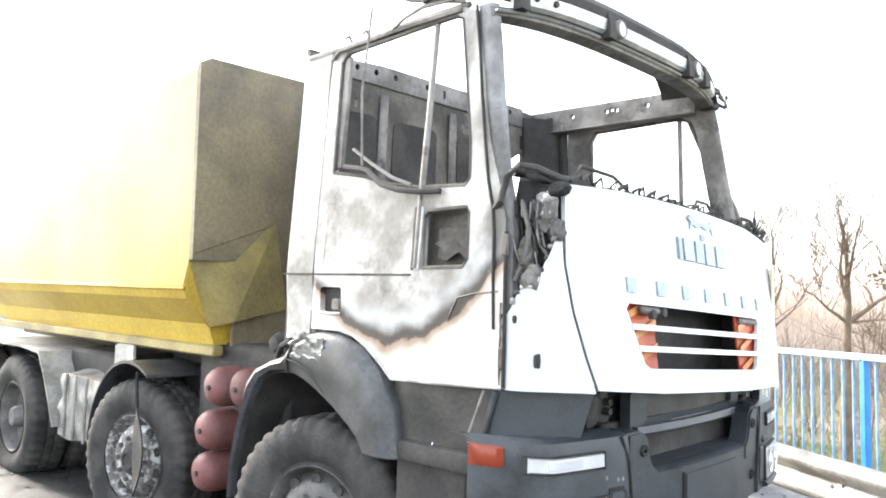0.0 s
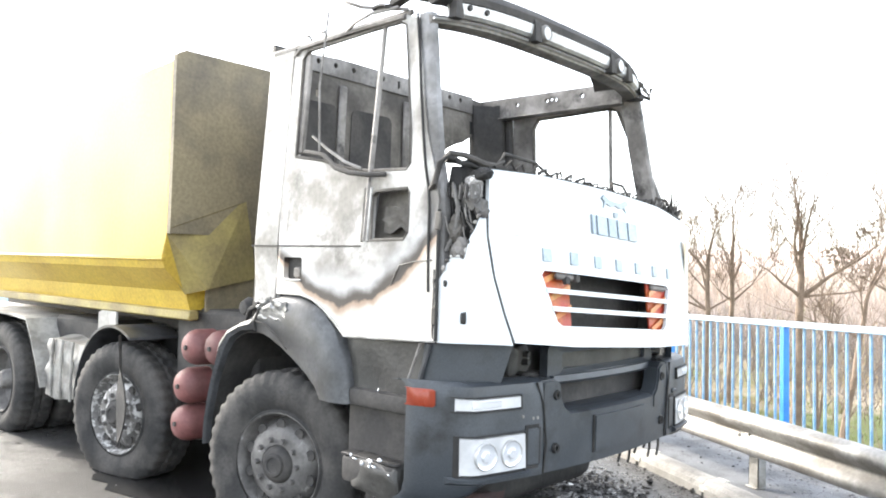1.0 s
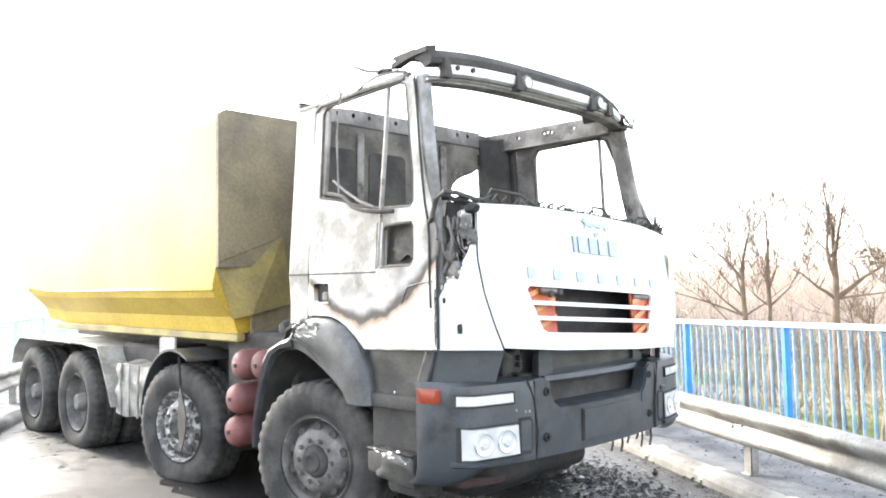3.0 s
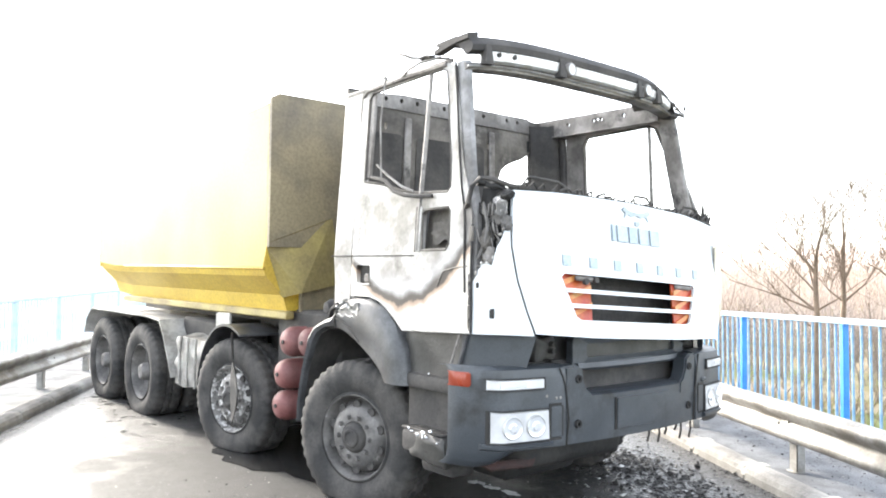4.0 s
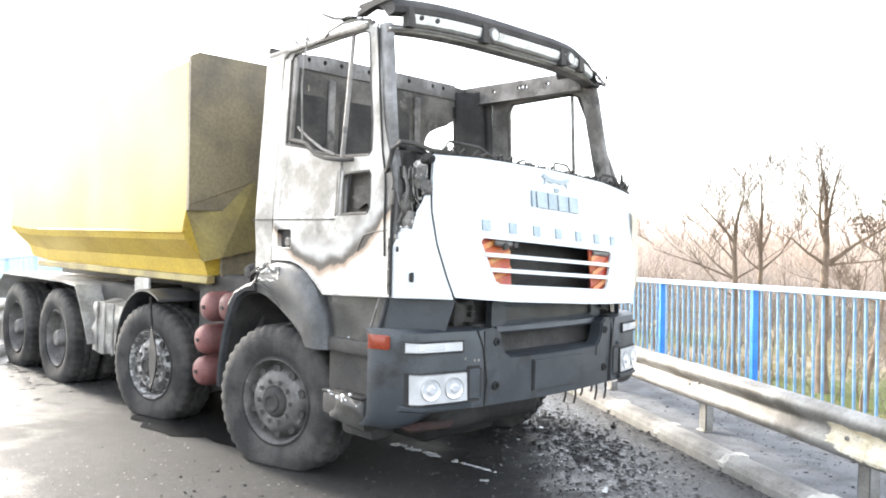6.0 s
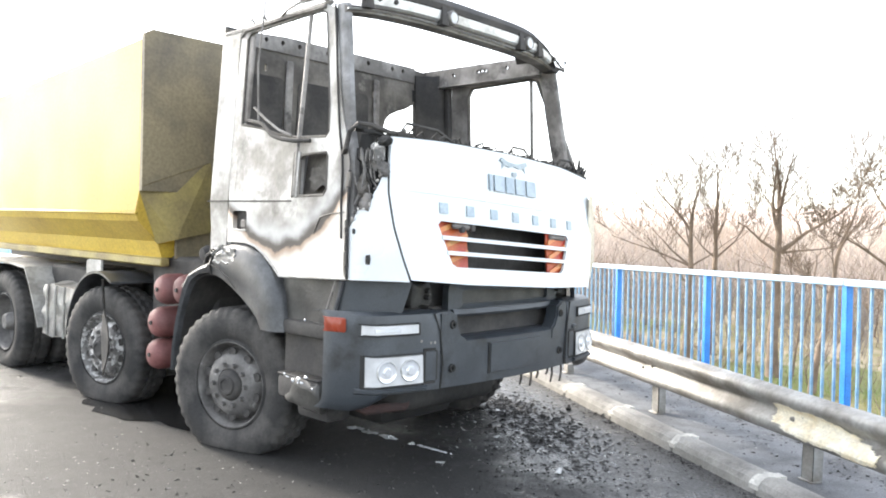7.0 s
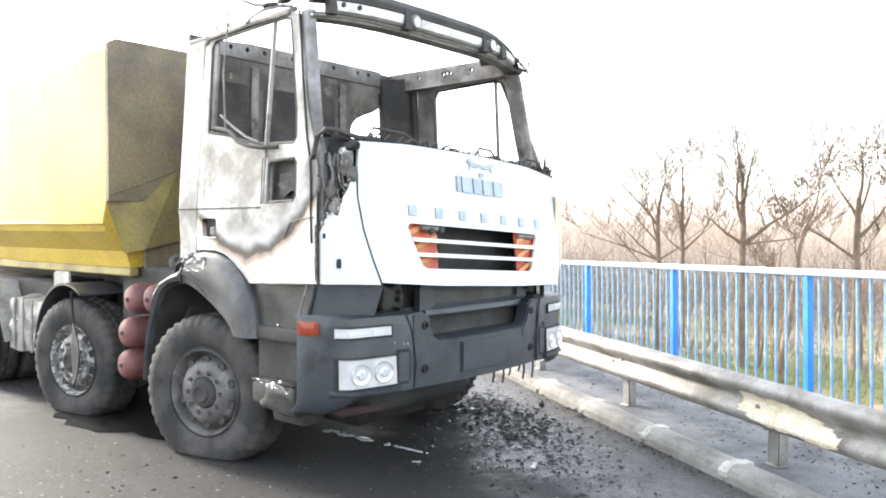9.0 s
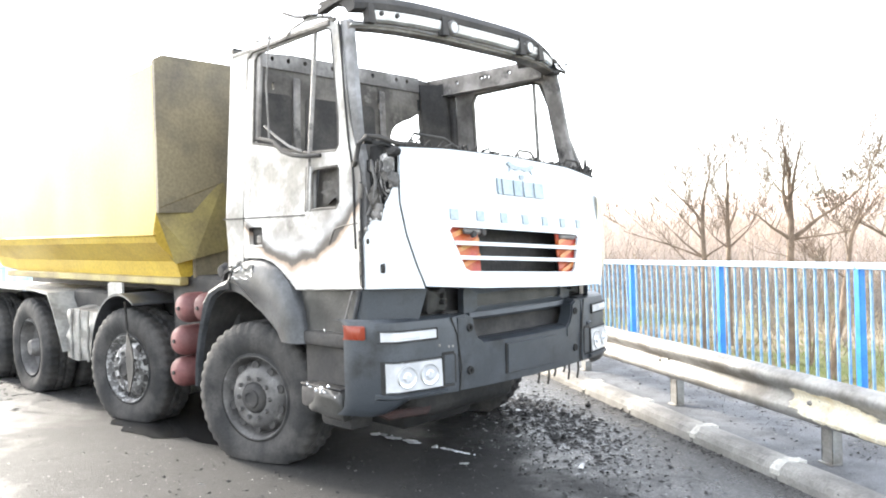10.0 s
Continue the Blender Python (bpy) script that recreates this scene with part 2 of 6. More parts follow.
def rounded(x0, x1, z0, z1, r, n=4):
    pts = []
    for cx, cz, a0 in ((x1 - r, z1 - r, 0), (x0 + r, z1 - r, 90), (x0 + r, z0 + r, 180), (x1 - r, z0 + r, 270)):
        for k in range(n + 1):
            a = radians(a0 + 90 * k / n)
            pts.append((cx + r * math.cos(a), cz + r * math.sin(a)))
    return pts


def lathe(profile, axis, centre, n=40, bm=None, caps=True):
    """A turned form: profile of (along, radius) round an axis through centre."""
    bm = bm or bmesh.new()
    rings = []
    for a, r in profile:
        ring = []
        for k in range(n):
            t = 2 * math.pi * k / n
            c, s = r * math.cos(t), r * math.sin(t)
            p = {"x": (a, c, s), "y": (c, a, s), "z": (c, s, a)}[axis]
            ring.append(bm.verts.new([u + v for u, v in zip(p, centre)]))
        rings.append(ring)
    for r0, r1 in zip(rings, rings[1:]):
        for k in range(n):
            bm.faces.new((r0[k], r0[(k + 1) % n], r1[(k + 1) % n], r1[k]))
    for ring, (a, r) in ((rings[0], profile[0]), (rings[-1], profile[-1])):
        if caps and r > 1e-4:
            bm.faces.new(ring)
    return bm


def tube(points, radius, n=8, bm=None, end=None):
    """A round bar along points; radius may taper to end."""
    bm = bm or bmesh.new()
    pts = [Vector(p) for p in points]
    rings = []
    for i, p in enumerate(pts):
        d = (pts[min(i + 1, len(pts) - 1)] - pts[max(i - 1, 0)]).normalized()
        u = d.cross(Vector((0.31, 0.17, 0.93)) if abs(d.z) < 0.9 else Vector((1, 0.2, 0))).normalized()
        w = d.cross(u)
        r = radius + ((end if end is not None else radius) - radius) * i / (len(pts) - 1)
        rings.append([bm.verts.new(p + r * (u * math.cos(2 * math.pi * k / n) + w * math.sin(2 * math.pi * k / n))) for k in range(n)])
    for r0, r1 in zip(rings, rings[1:]):
        for k in range(n):
            bm.faces.new((r0[k], r0[(k + 1) % n], r1[(k + 1) % n], r1[k]))
    bm.faces.new(rings[0])
    bm.faces.new(rings[-1])
    return bm


def sheet(fn, us, vs, thick=None, bm=None):
    """A grid of fn(u, v), thickened by a vector."""
    bm = bm or bmesh.new()
    g = [[bm.verts.new(fn(u, v)) for v in vs] for u in us]
    faces = []
    for i in range(len(us) - 1):
        for j in range(len(vs) - 1):
            faces.append(bm.faces.new((g[i][j], g[i + 1][j], g[i + 1][j + 1], g[i][j + 1])))
    if thick:
        ex = bmesh.ops.extrude_face_region(bm, geom=faces, use_keep_orig=True)
        bmesh.ops.translate(bm, vec=thick, verts=[q for q in ex["geom"] if isinstance(q, bmesh.types.BMVert)])
    return bm


def span(a, b, n):
    return [a + (b - a) * i / n for i in range(n + 1)]


def thing(name, label, category, group="", m=None):
    e = new(name)
    e.empty_display_size = 0.2
    if m is not None:
        e.matrix_world = m
    return tagged(e, label, category, group)


# ---- bridge: its own frame, s along the road, w across it to the fence ----
ROAD = 32.0
BR = pose(0, 0, 0, 0, 0, -ROAD)          # local x = w, local y = s


def setting(name, bm, mat, label="", category="", smooth=False):
    ob = obj(name, bm, mat, smooth)
    ob.matrix_world = BR
    return tagged(ob, label, category, kind="structure")


KERB_W, RAIL_W, FENCE_W = 1.38, 1.64, 3.13
road = setting("road", box((-5.2, -60, -0.35), (1.44, 90, 0.0)), M_ASPHALT, "dark wet asphalt bridge road with scorched patches", "road")
walkway = setting("pavement", box((1.57, -60, -0.35), (3.32, 90, 0.07)), M_WALK, "grey asphalt footway behind the kerb", "pavement")
walk_left = setting("pavement_2", box((-7.0, -60, -0.35), (-5.2, 90, 0.07)), M_WALK, "pale footway on the far side of the road", "pavement")
deck = setting("bridge_deck", box((-7.0, -60, -1.1), (3.32, 90, -0.36)), M_DECK, "concrete slab of the bridge under the road", "bridge")

# ---- ground beyond the bridge ----
def terrain(x, y):
    d = math.hypot(x, y)
    z = -2.1 + 0.2 * noise.noise((x * 0.08, y * 0.08, 0.3))
    far = max(0.0, d - 60)
    return z + min(far * 0.03, 12) * (0.6 + 0.4 * noise.noise((x * 0.006, y * 0.006, 5.0)))


us = [math.copysign(abs(i) ** 2.2 * 0.75, i) for i in range(-32, 33)]
ground = tagged(obj("ground", sheet(lambda u, v: (u, v, terrain(u, v)), us, us), M_GRASS, True), "winter field of green and dry grass below the bridge", "ground", kind="structure")

# ---- kerb, guard rail and fence ----
def kerb_stone():
    prof = [(0.0, -0.1), (0.0, 0.05), (0.015, 0.085), (0.05, 0.108), (0.12, 0.112), (0.18, 0.10), (0.205, 0.08), (0.205, -0.1)]
    bm = bmesh.new()
    rings = []
    for y in (0.006, 0.02, 0.30, 0.63, 0.91, 0.924):
        k = 0.012 if y in (0.006, 0.924) else 0.0
        rings.append([bm.verts.new((x + (k if i < 2 else 0) , y, z - (k if z > 0 else 0) + 0.004 * noise.noise((x * 9, y * 7, z * 9)))) for i, (x, z) in enumerate(prof)])
    n = len(prof)
    for a, b in zip(rings, rings[1:]):
        for k in range(n):
            bm.faces.new((a[k], a[(k + 1) % n], b[(k + 1) % n], b[k]))
    bm.faces.new(rings[0])
    bm.faces.new(rings[-1])
    me = bpy.data.meshes.new("kerb_stone")
    bmesh.ops.recalc_face_normals(bm, faces=bm.faces)
    bm.to_mesh(me)
    bm.free()
    me.materials.append(M_KERB)
    return me


STONE = kerb_stone()


def kerb(name, w, flip):
    base = setting(name, box((w + (0.02 if not flip else -0.2), -60, -0.12), (w + (0.2 if not flip else -0.02), 90, 0.045), 0.0), M_KERB, "weathered pale concrete kerb of single stones", "kerb")
    for k in range(-12, 46):
        m = pose(w + random.uniform(-0.006, 0.006), 0.93 * k + (0.93 if flip else 0), random.uniform(-0.006, 0.006), 0, random.uniform(-0.8, 0.8), (180 if flip else 0) + random.uniform(-0.4, 0.4))
        share("kerb_stone", STONE, base, m)
        if not flip and k < 14:
            jm = sheet(lambda u, q: (w - 0.004 + 0.21 * u, 0.93 * k + (q - 0.5) * (0.085 + 0.09 * noise.noise((u * 4, k, q))) , 0.048 + 0.066 * math.sin(min(1, u * 2.4 + 0.15) * 1.57) - 0.02 * max(0, u - 0.8)), span(0, 1, 10), span(0, 1, 3), (0, 0, -0.03))
            part("mortar_joint", jm, M_MORTAR, base)
    return base


BEAM = [(x, z * 1.32) for x, z in ((0.0, 0.235), (-0.03, 0.228), (-0.07, 0.212), (-0.085, 0.19), (-0.075, 0.165), (-0.012, 0.132), (-0.004, 0.118), (-0.012, 0.104), (-0.075, 0.07), (-0.085, 0.045), (-0.07, 0.023), (-0.03, 0.007), (0.0, 0.0))]


def beam_mesh(length):
    bm = bmesh.new()
    rows = []
    for y in span(0, length, 6):
        sag = 0.004 * noise.noise((y, 3.1, 0))
        rows.append([bm.verts.new((x + sag, y, z + sag)) for x, z in BEAM])
    fs = []
    for a, b in zip(rows, rows[1:]):
        for k in range(len(BEAM) - 1):
            fs.append(bm.faces.new((a[k], a[k + 1], b[k + 1], b[k])))
    ex = bmesh.ops.extrude_face_region(bm, geom=fs, use_keep_orig=True)
    bmesh.ops.translate(bm, vec=(0.006, 0, 0), verts=[q for q in ex["geom"] if isinstance(q, bmesh.types.BMVert)])
    me = bpy.data.meshes.new("beam")
    bmesh.ops.recalc_face_normals(bm, faces=bm.faces)
    bm.to_mesh(me)
    bm.free()
    me.materials.append(M_ZINC)
    me.shade_smooth()
    me.set_sharp_from_angle(angle=radians(50))
    return me


def mesh_of(bm, name, mat, smooth=True):
    me = bpy.data.meshes.new(name)
    bmesh.ops.recalc_face_normals(bm, faces=bm.faces)
    bm.to_mesh(me)
    bm.free()
    me.materials.append(mat)
    if smooth:
        me.shade_smooth()
        me.set_sharp_from_angle(angle=radians(38))
    return me


STEP = 1.80
BEAM_ME = beam_mesh(STEP * 2 + 0.12)
c_post = box((0.0, -0.05, -0.1), (0.008, 0.05, 0.50))
box((0.0, -0.05, -0.1), (0.07, -0.043, 0.50), bm=c_post)
box((0.0, 0.043, -0.1), (0.07, 0.05, 0.50), bm=c_post)
POST_ME = mesh_of(c_post, "post", M_ZINC, False)
BOLT_ME = mesh_of(lathe([(-0.016, 0.001), (-0.014, 0.012), (0.0, 0.017)], "x", (0, 0, 0), 8), "bolt", M_ZINC)
FOOT_ME = mesh_of(box((0.0, -0.06, 0.0), (0.09, 0.06, 0.01), 0.003), "foot_plate", M_ZINC, False)


def guard_rail(label, w, turn, s0, ks):
    g = thing("guard_rail", label, "guard rail", "guard rails along the bridge", BR @ pose(w, s0, 0.07, 0, 0, turn))
    for k in ks:
        share("post", POST_ME, g, pose(0.025, STEP * k, 0.0))
        share("foot_plate", FOOT_ME, g, pose(0.0, STEP * k, 0.0))
        for dz in (0.0, 0.14):
            share("bolt", BOLT_ME, g, pose(-0.004 if dz == 0 else -0.09, STEP * k + 0.01, 0.235 + 0.156 + dz * 0.0))
    for k in range(ks[0] // 2, ks[-1] // 2 + 1):
        share("beam", BEAM_ME, g, pose(-0.003 * (k % 2), STEP * 2 * k - 0.06, 0.235, random.uniform(-0.1, 0.1), 0, 0))
    return g


GAP = 1.93
BAL_ME = mesh_of(box((-0.011, -0.011, -0.02), (0.011, 0.011, 1.05), 0.003), "baluster", M_BALUSTER, False)
FPOST_ME = mesh_of(box((-0.032, -0.032, -0.15), (0.032, 0.032, 1.055), 0.006), "post", M_BLUE, False)
TOP_ME = mesh_of(box((-0.045, 0.0, 1.05), (0.045, GAP - 0.004, 1.105), 0.012, 2), "top_rail", M_BLUETOP, False)
LOW_ME = mesh_of(box((-0.016, 0.03, -0.03), (0.016, GAP - 0.03, 0.0), 0.004), "bottom_rail", M_BLUE, False)


def fence(label, w, s0, ks, z, fall, pale=False):
    f = thing("railing", label, "railing", "bridge railings", BR @ pose(w, s0, z, -fall, 0, 0))
    bal, fpost, low = [me.copy() if pale else me for me in (BAL_ME, FPOST_ME, LOW_ME)]
    # Far side: the washing-out by glare is put into a pale colour.
    if pale:
        for me in (bal, fpost, low):
            me.materials[0] = M_BLUETOP
    for k in ks:
        share("post", fpost, f, pose(0, GAP * k, 0))
        share("top_rail", TOP_ME, f, pose(0, GAP * k, 0))
        share("bottom_rail", low, f, pose(0, GAP * k, 0))
        for i in range(1, 15):
            share("baluster", bal, f, pose(random.uniform(-0.003, 0.003), GAP * k + GAP * i / 15, 0, random.uniform(-0.3, 0.3), 0, 0))
    return f


# ---- the truck ----
truck = thing("dump_truck", "burnt-out white cab dump truck with yellow tipper body on the road", "truck")
SAG = Matrix.Translation((-1.0, 0, 1.27)) @ Matrix.Rotation(radians(3.2), 4, "Y") @ Matrix.Translation((1.0, 0, -1.27))


def lean_in(bm, sagging=False):
    """The cab narrows towards its roof; the bonnet flap hangs askew on its hinges."""
    if sagging:
        bm.transform(SAG)
    else:
        for v in bm.verts:
            v.co.x *= 1 - 0.061 * max(0.0, v.co.z - 1.75)
    return bm


def shell(name, bm, mat, label="", smooth=True):
    """A part of the cab's shell."""
    return part(name, lean_in(bm), mat, cab, label, smooth)


def flap(name, bm, mat, label="", smooth=True):
    """A part of the sagging bonnet."""
    return part(name, lean_in(bm, True), mat, cab, label, smooth)


def front(x, z, out=0.0):
    """The y of the bonnet panel's face."""
    return -0.19 + 0.15 * (z - 1.27) + 0.08 * abs(x / 1.05) ** 2.5 - out


# cab floor and lower structure
bm = box((-1.13, 0.25, 1.22), (1.13, 1.70, 1.34), 0.02)
box((-1.06, 0.22, 1.34), (1.06, 0.34, 1.98), 0.02, bm=bm)
box((-0.55, 0.45, 1.34), (0.55, 1.5, 1.62), 0.06, bm=bm)
cab = part("cab", bm, M_SOOT, truck, "sooty burnt-out cab shell without glass or roof")

# rear wall with window holes and a row of punched holes in its upper band
def circle(cx, cz, r, n=10):
    return [(cx + r * math.cos(2 * math.pi * k / n), cz + r * math.sin(2 * math.pi * k / n)) for k in range(n)]


def slot(cx, cz, w, h):
    return rounded(cx - w, cx + w, cz - h, cz + h, min(w, h) * 0.7, 3)


holes = [circle(x, 2.945, 0.019) for x in (-0.96, -0.80, -0.64, -0.47, -0.17, 0.30, 0.60, 0.74)]
holes += [slot(x, z, 0.012, 0.028) for x, z in ((0.0, 2.93), (0.37, 2.70), (0.38, 2.53), (-0.78, 2.74))]
holes += [[(0.50, 2.2), (0.505, 2.44), (0.53, 2.50), (0.58, 2.545), (0.67, 2.585), (0.78, 2.62), (0.90, 2.68), (0.90, 2.2)]]
shell("rear_wall", panel([(-1.16, 1.30), (1.16, 1.30), (1.16, 2.97), (0.6, 2.995), (-0.6, 3.0), (-1.16, 2.96)], holes, "y", 1.685, 1.71), M_SOOT, "soot-black rear wall with holes")
shell("rear_wall_band", panel([(-1.14, 2.875), (0.90, 2.86), (0.90, 2.992), (-0.6, 2.996), (-1.14, 2.955)], holes[:9], "y", 1.672, 1.682), M_FRAME, "bare steel band with punched holes", smooth=False)
# Black strip added behind the punched holes to stand for their shade.
shell("hole_backing", box((-1.14, 1.712, 2.86), (1.1, 1.745, 2.985), 0.005), M_BLACK)
# Flat plates on the wall; the recesses' shade is only their dark colour.
for x0, x1 in ((-0.92, -0.60), (-0.46, -0.06), (0.15, 0.31)):
    shell("rear_wall_recess", panel(rounded(x0, x1, 1.9, 2.68, 0.05), [], "y", 1.676, 1.683), M_DARK, "flat dark plate for a shaded recess")
shell("seat_back_panel", sheet(lambda u, v: (0.90 + 0.20 * u, 1.66 - 0.16 * u + 0.03 * math.sin(6 * u), 2.0 + 0.93 * v + 0.012 * noise.noise((u * 6, v, 3))), span(0, 1, 10), span(0, 1, 8), (0, 0.02, 0)), M_DARK, "charred hanging panel")
shell("rear_wall_lintel", sheet(lambda u, v: (0.48 + 0.44 * u, 1.69 + 0.012 * math.sin(4 * u), 2.80 - (0.25 - 0.16 * u) * v), span(0, 1, 8), span(0, 1, 4), (0, 0.01, 0)), M_BLACK, "drooping charred lining over the rear window")
for x0 in (0.40, 0.09, -0.56):
    shell("rear_wall_rib", box((x0 - 0.035, 1.655, 1.5), (x0 + 0.035, 1.684, 2.82), 0.012), M_FRAME)

# door on the near side: outline in (y, z)
WINDOW = [(1.345, 2.24), (1.36, 2.82), (1.32, 2.87), (0.80, 2.893), (0.56, 2.898), (0.515, 2.875), (0.415, 2.30), (0.405, 2.14), (0.43, 2.11), (0.72, 2.12), (0.92, 2.15), (1.10, 2.20)]
QUARTER = [(0.655, 1.75), (0.665, 1.98), (0.64, 2.01), (0.41, 2.015), (0.395, 1.99), (0.385, 1.79), (0.41, 1.755)]


def side_door(x0, x1):
    outer = [(1.44, 1.44), (1.44, 2.84), (1.42, 2.88), (1.36, 2.905), (0.80, 2.925), (0.52, 2.93), (0.44, 2.90), (0.30, 2.28), (0.235, 2.10), (0.19, 1.95), (0.172, 1.265), (0.83, 1.24), (0.90, 1.30), (1.00, 1.37), (1.10, 1.42), (1.20, 1.44)]
    grip = rounded(1.21, 1.375, 1.53, 1.655, 0.015)
    window, quarter = WINDOW, QUARTER
    bm = panel(outer, [window, quarter, grip], "x", x0, x1)
    bmesh.ops.subdivide_edges(bm, edges=[e for e in bm.edges if e.calc_length() > 0.35], cuts=2, use_grid_fill=True)
    return bm


def burnt_door_material():
    """Scorched metal above a curved edge, unburnt warm white paint below it, brown char along the edge."""
    m = material("burnt_door", (0.44, 0.43, 0.41), 0.5, 0.05, (0.19, 0.178, 0.16), 3.6, 30, 0.15, ((0.06, 0.054, 0.048), 2.9, 0.54, 0.70))
    n, l = m.node_tree.nodes, m.node_tree.links
    b = n["Principled BSDF"]
    old = b.inputs["Base Color"].links[0].from_socket
    tc = n.new("ShaderNodeTexCoord")
    sep = n.new("ShaderNodeSeparateXYZ")
    l.new(tc.outputs["Object"], sep.inputs[0])

    def mth(op, a, c=None):
        k = n.new("ShaderNodeMath")
        k.operation = op
        for i, v in enumerate((a, c)):
            if v is None:
                continue
            if isinstance(v, (int, float)):
                k.inputs[i].default_value = v
            else:
                l.new(v, k.inputs[i])
        return k.outputs[0]

    wob = n.new("ShaderNodeTexNoise")
    wob.inputs["Scale"].default_value = 5.0
    wob.inputs["Detail"].default_value = 5
    l.new(tc.outputs["Object"], wob.inputs["Vector"])
    dy = mth("SUBTRACT", sep.outputs[1], 0.86)
    edge = mth("ADD", mth("MULTIPLY", mth("MULTIPLY", dy, dy), 0.80), 1.425)
    edge = mth("ADD", edge, mth("MULTIPLY", mth("SUBTRACT", wob.outputs[0], 0.5), 0.16))
    d = mth("SUBTRACT", sep.outputs[2], edge)          # above: positive

    def step(v, lo, hi):
        k = n.new("ShaderNodeMapRange")
        k.interpolation_type = "SMOOTHSTEP"
        k.inputs[1].default_value, k.inputs[2].default_value = lo, hi
        l.new(v, k.inputs[0])
        return k.outputs[0]

    def blend(f, a, c):
        k = n.new("ShaderNodeMix")
        k.data_type = "RGBA"
        l.new(f, k.inputs[0])
        for i, v in ((6, a), (7, c)):
            if isinstance(v, tuple):
                k.inputs[i].default_value = (*v, 1)
            else:
                l.new(v, k.inputs[i])
        return k.outputs[2]

    pale = blend(step(d, 0.02, 0.22), (0.5, 0.505, 0.51), old)          # bleached zone above the edge
    char = blend(step(d, 0.015, 0.10), (0.035, 0.027, 0.022), pale)
    warm = blend(step(d, -0.09, -0.015), (0.6, 0.56, 0.51), (0.28, 0.2, 0.145))
    col = blend(step(d, -0.022, -0.004), warm, char)
    patch = n.new("ShaderNodeTexNoise")          # soot that licked round the front edge and under the window
    patch.inputs["Scale"].default_value = 3.5
    patch.inputs["Detail"].default_value = 6
    l.new(tc.outputs["Object"], patch.inputs["Vector"])
    lick = mth("ADD", mth("MULTIPLY", mth("SUBTRACT", 0.46, sep.outputs[1]), 2.2), mth("MULTIPLY", mth("SUBTRACT", patch.outputs[0], 0.5), 2.6))
    lick = mth("MULTIPLY", step(lick, -0.1, 0.75), step(d, -0.02, 0.1))
    col = blend(mth("MULTIPLY", lick, 0.8), col, (0.06, 0.053, 0.047))
    l.new(col, b.inputs["Base Color"])
    return m


M_DOOR = burnt_door_material()
door = shell("door", side_door(-1.185, -1.150), M_DOOR, "scorched white door without glass", smooth=False)
FAR_WINDOW = [(1.24, 2.12), (1.245, 2.20), (1.24, 2.74), (1.20, 2.80), (0.56, 2.815), (0.50, 2.79), (0.25, 2.19), (0.25, 2.12)]
far_door = shell("door", panel([(1.44, 1.30), (1.44, 2.86), (0.60, 2.88), (0.46, 2.86), (0.16, 2.10), (0.15, 1.30)], [FAR_WINDOW], "x", 1.15, 1.18), M_FRAME, "burnt far door frame", smooth=False)
shell("far_corner_post", box((1.12, 1.44, 1.36), (1.17, 1.70, 2.93), 0.02), M_DARK)
shell("window_seal", tube([(1.145, y, z) for y, z in (*FAR_WINDOW, FAR_WINDOW[0])], 0.012, 6), M_SOOT)
for ring in (WINDOW, QUARTER):
    shell("window_seal", tube([(-1.180, y, z) for y, z in (*ring, ring[0])], 0.010, 6), M_SOOT, "burnt window seal")
shell("window_channel", box((-1.176, 1.30, 2.26), (-1.150, 1.35, 2.85), 0.006), M_FRAME, "grey steel window channel")
shell("window_channel", box((-1.180, 1.352, 2.23), (-1.158, 1.385, 2.84), 0.006), M_SOOT)
# inner shell of the near door, behind the skin
shell("door_liner", panel([(1.40, 1.50), (1.40, 2.20), (0.70, 2.10), (0.70, 1.50)], [rounded(0.8, 1.05, 1.6, 1.85, 0.05)], "x", -1.13, -1.12), M_FRAME)
shell("grip_recess", panel([(1.20, 1.52), (1.385, 1.52), (1.385, 1.665), (1.20, 1.665)], [], "x", -1.150, -1.140), M_DARK, "dark recess of the missing door handle")
shell("grip_stay", box((-1.178, 1.225, 1.535), (-1.15, 1.30, 1.60), 0.012), M_FRAME)
shell("grip_lip", tube([(-1.188, 1.21, 1.526), (-1.188, 1.30, 1.522), (-1.186, 1.38, 1.527)], 0.007, 6), M_BURNT)
shell("window_divider", tube([(-1.178, 0.70, 1.75), (-1.182, 0.695, 2.1), (-1.176, 0.69, 2.5), (-1.172, 0.685, 2.895)], 0.015, 8), M_FRAME, "thin bent window bar")
for y0 in (0.672, 0.715):
    shell("quarter_bar", box((-1.194, y0 - 0.008, 1.74), (-1.176, y0 + 0.008, 2.03), 0.005), M_BURNT if y0 < 0.7 else M_SOOT)
shell("quarter_panel", sheet(lambda u, v: (-1.09 + 0.012 * math.sin(5 * u + 3 * v), 0.36 + 0.36 * u, 1.70 + 0.36 * v), span(0, 1, 8), span(0, 1, 8), (0.01, 0, 0)), M_SOOT)
bm = sheet(lambda u, v: (-1.125 + 0.012 * noise.noise((u * 4, v * 3, 2)), 0.40 + 0.22 * u + 0.03 * noise.noise((v * 5, u, 6)), 1.80 + 0.13 * v + 0.03 * noise.noise((u * 3, v * 2, 9))), span(0, 1, 14), span(0, 1, 10), (0.01, 0, 0))
shell("melted_mirror", bm, M_SOOT, "grey melted lump behind the quarter window")
shell("far_divider", box((1.15, 0.555, 2.16), (1.172, 0.585, 2.83), 0.005), M_FRAME)
shell("far_rod", tube([(1.16, 0.80, 2.14), (1.155, 0.79, 2.45), (1.16, 0.785, 2.72)], 0.005, 5), M_DARK)
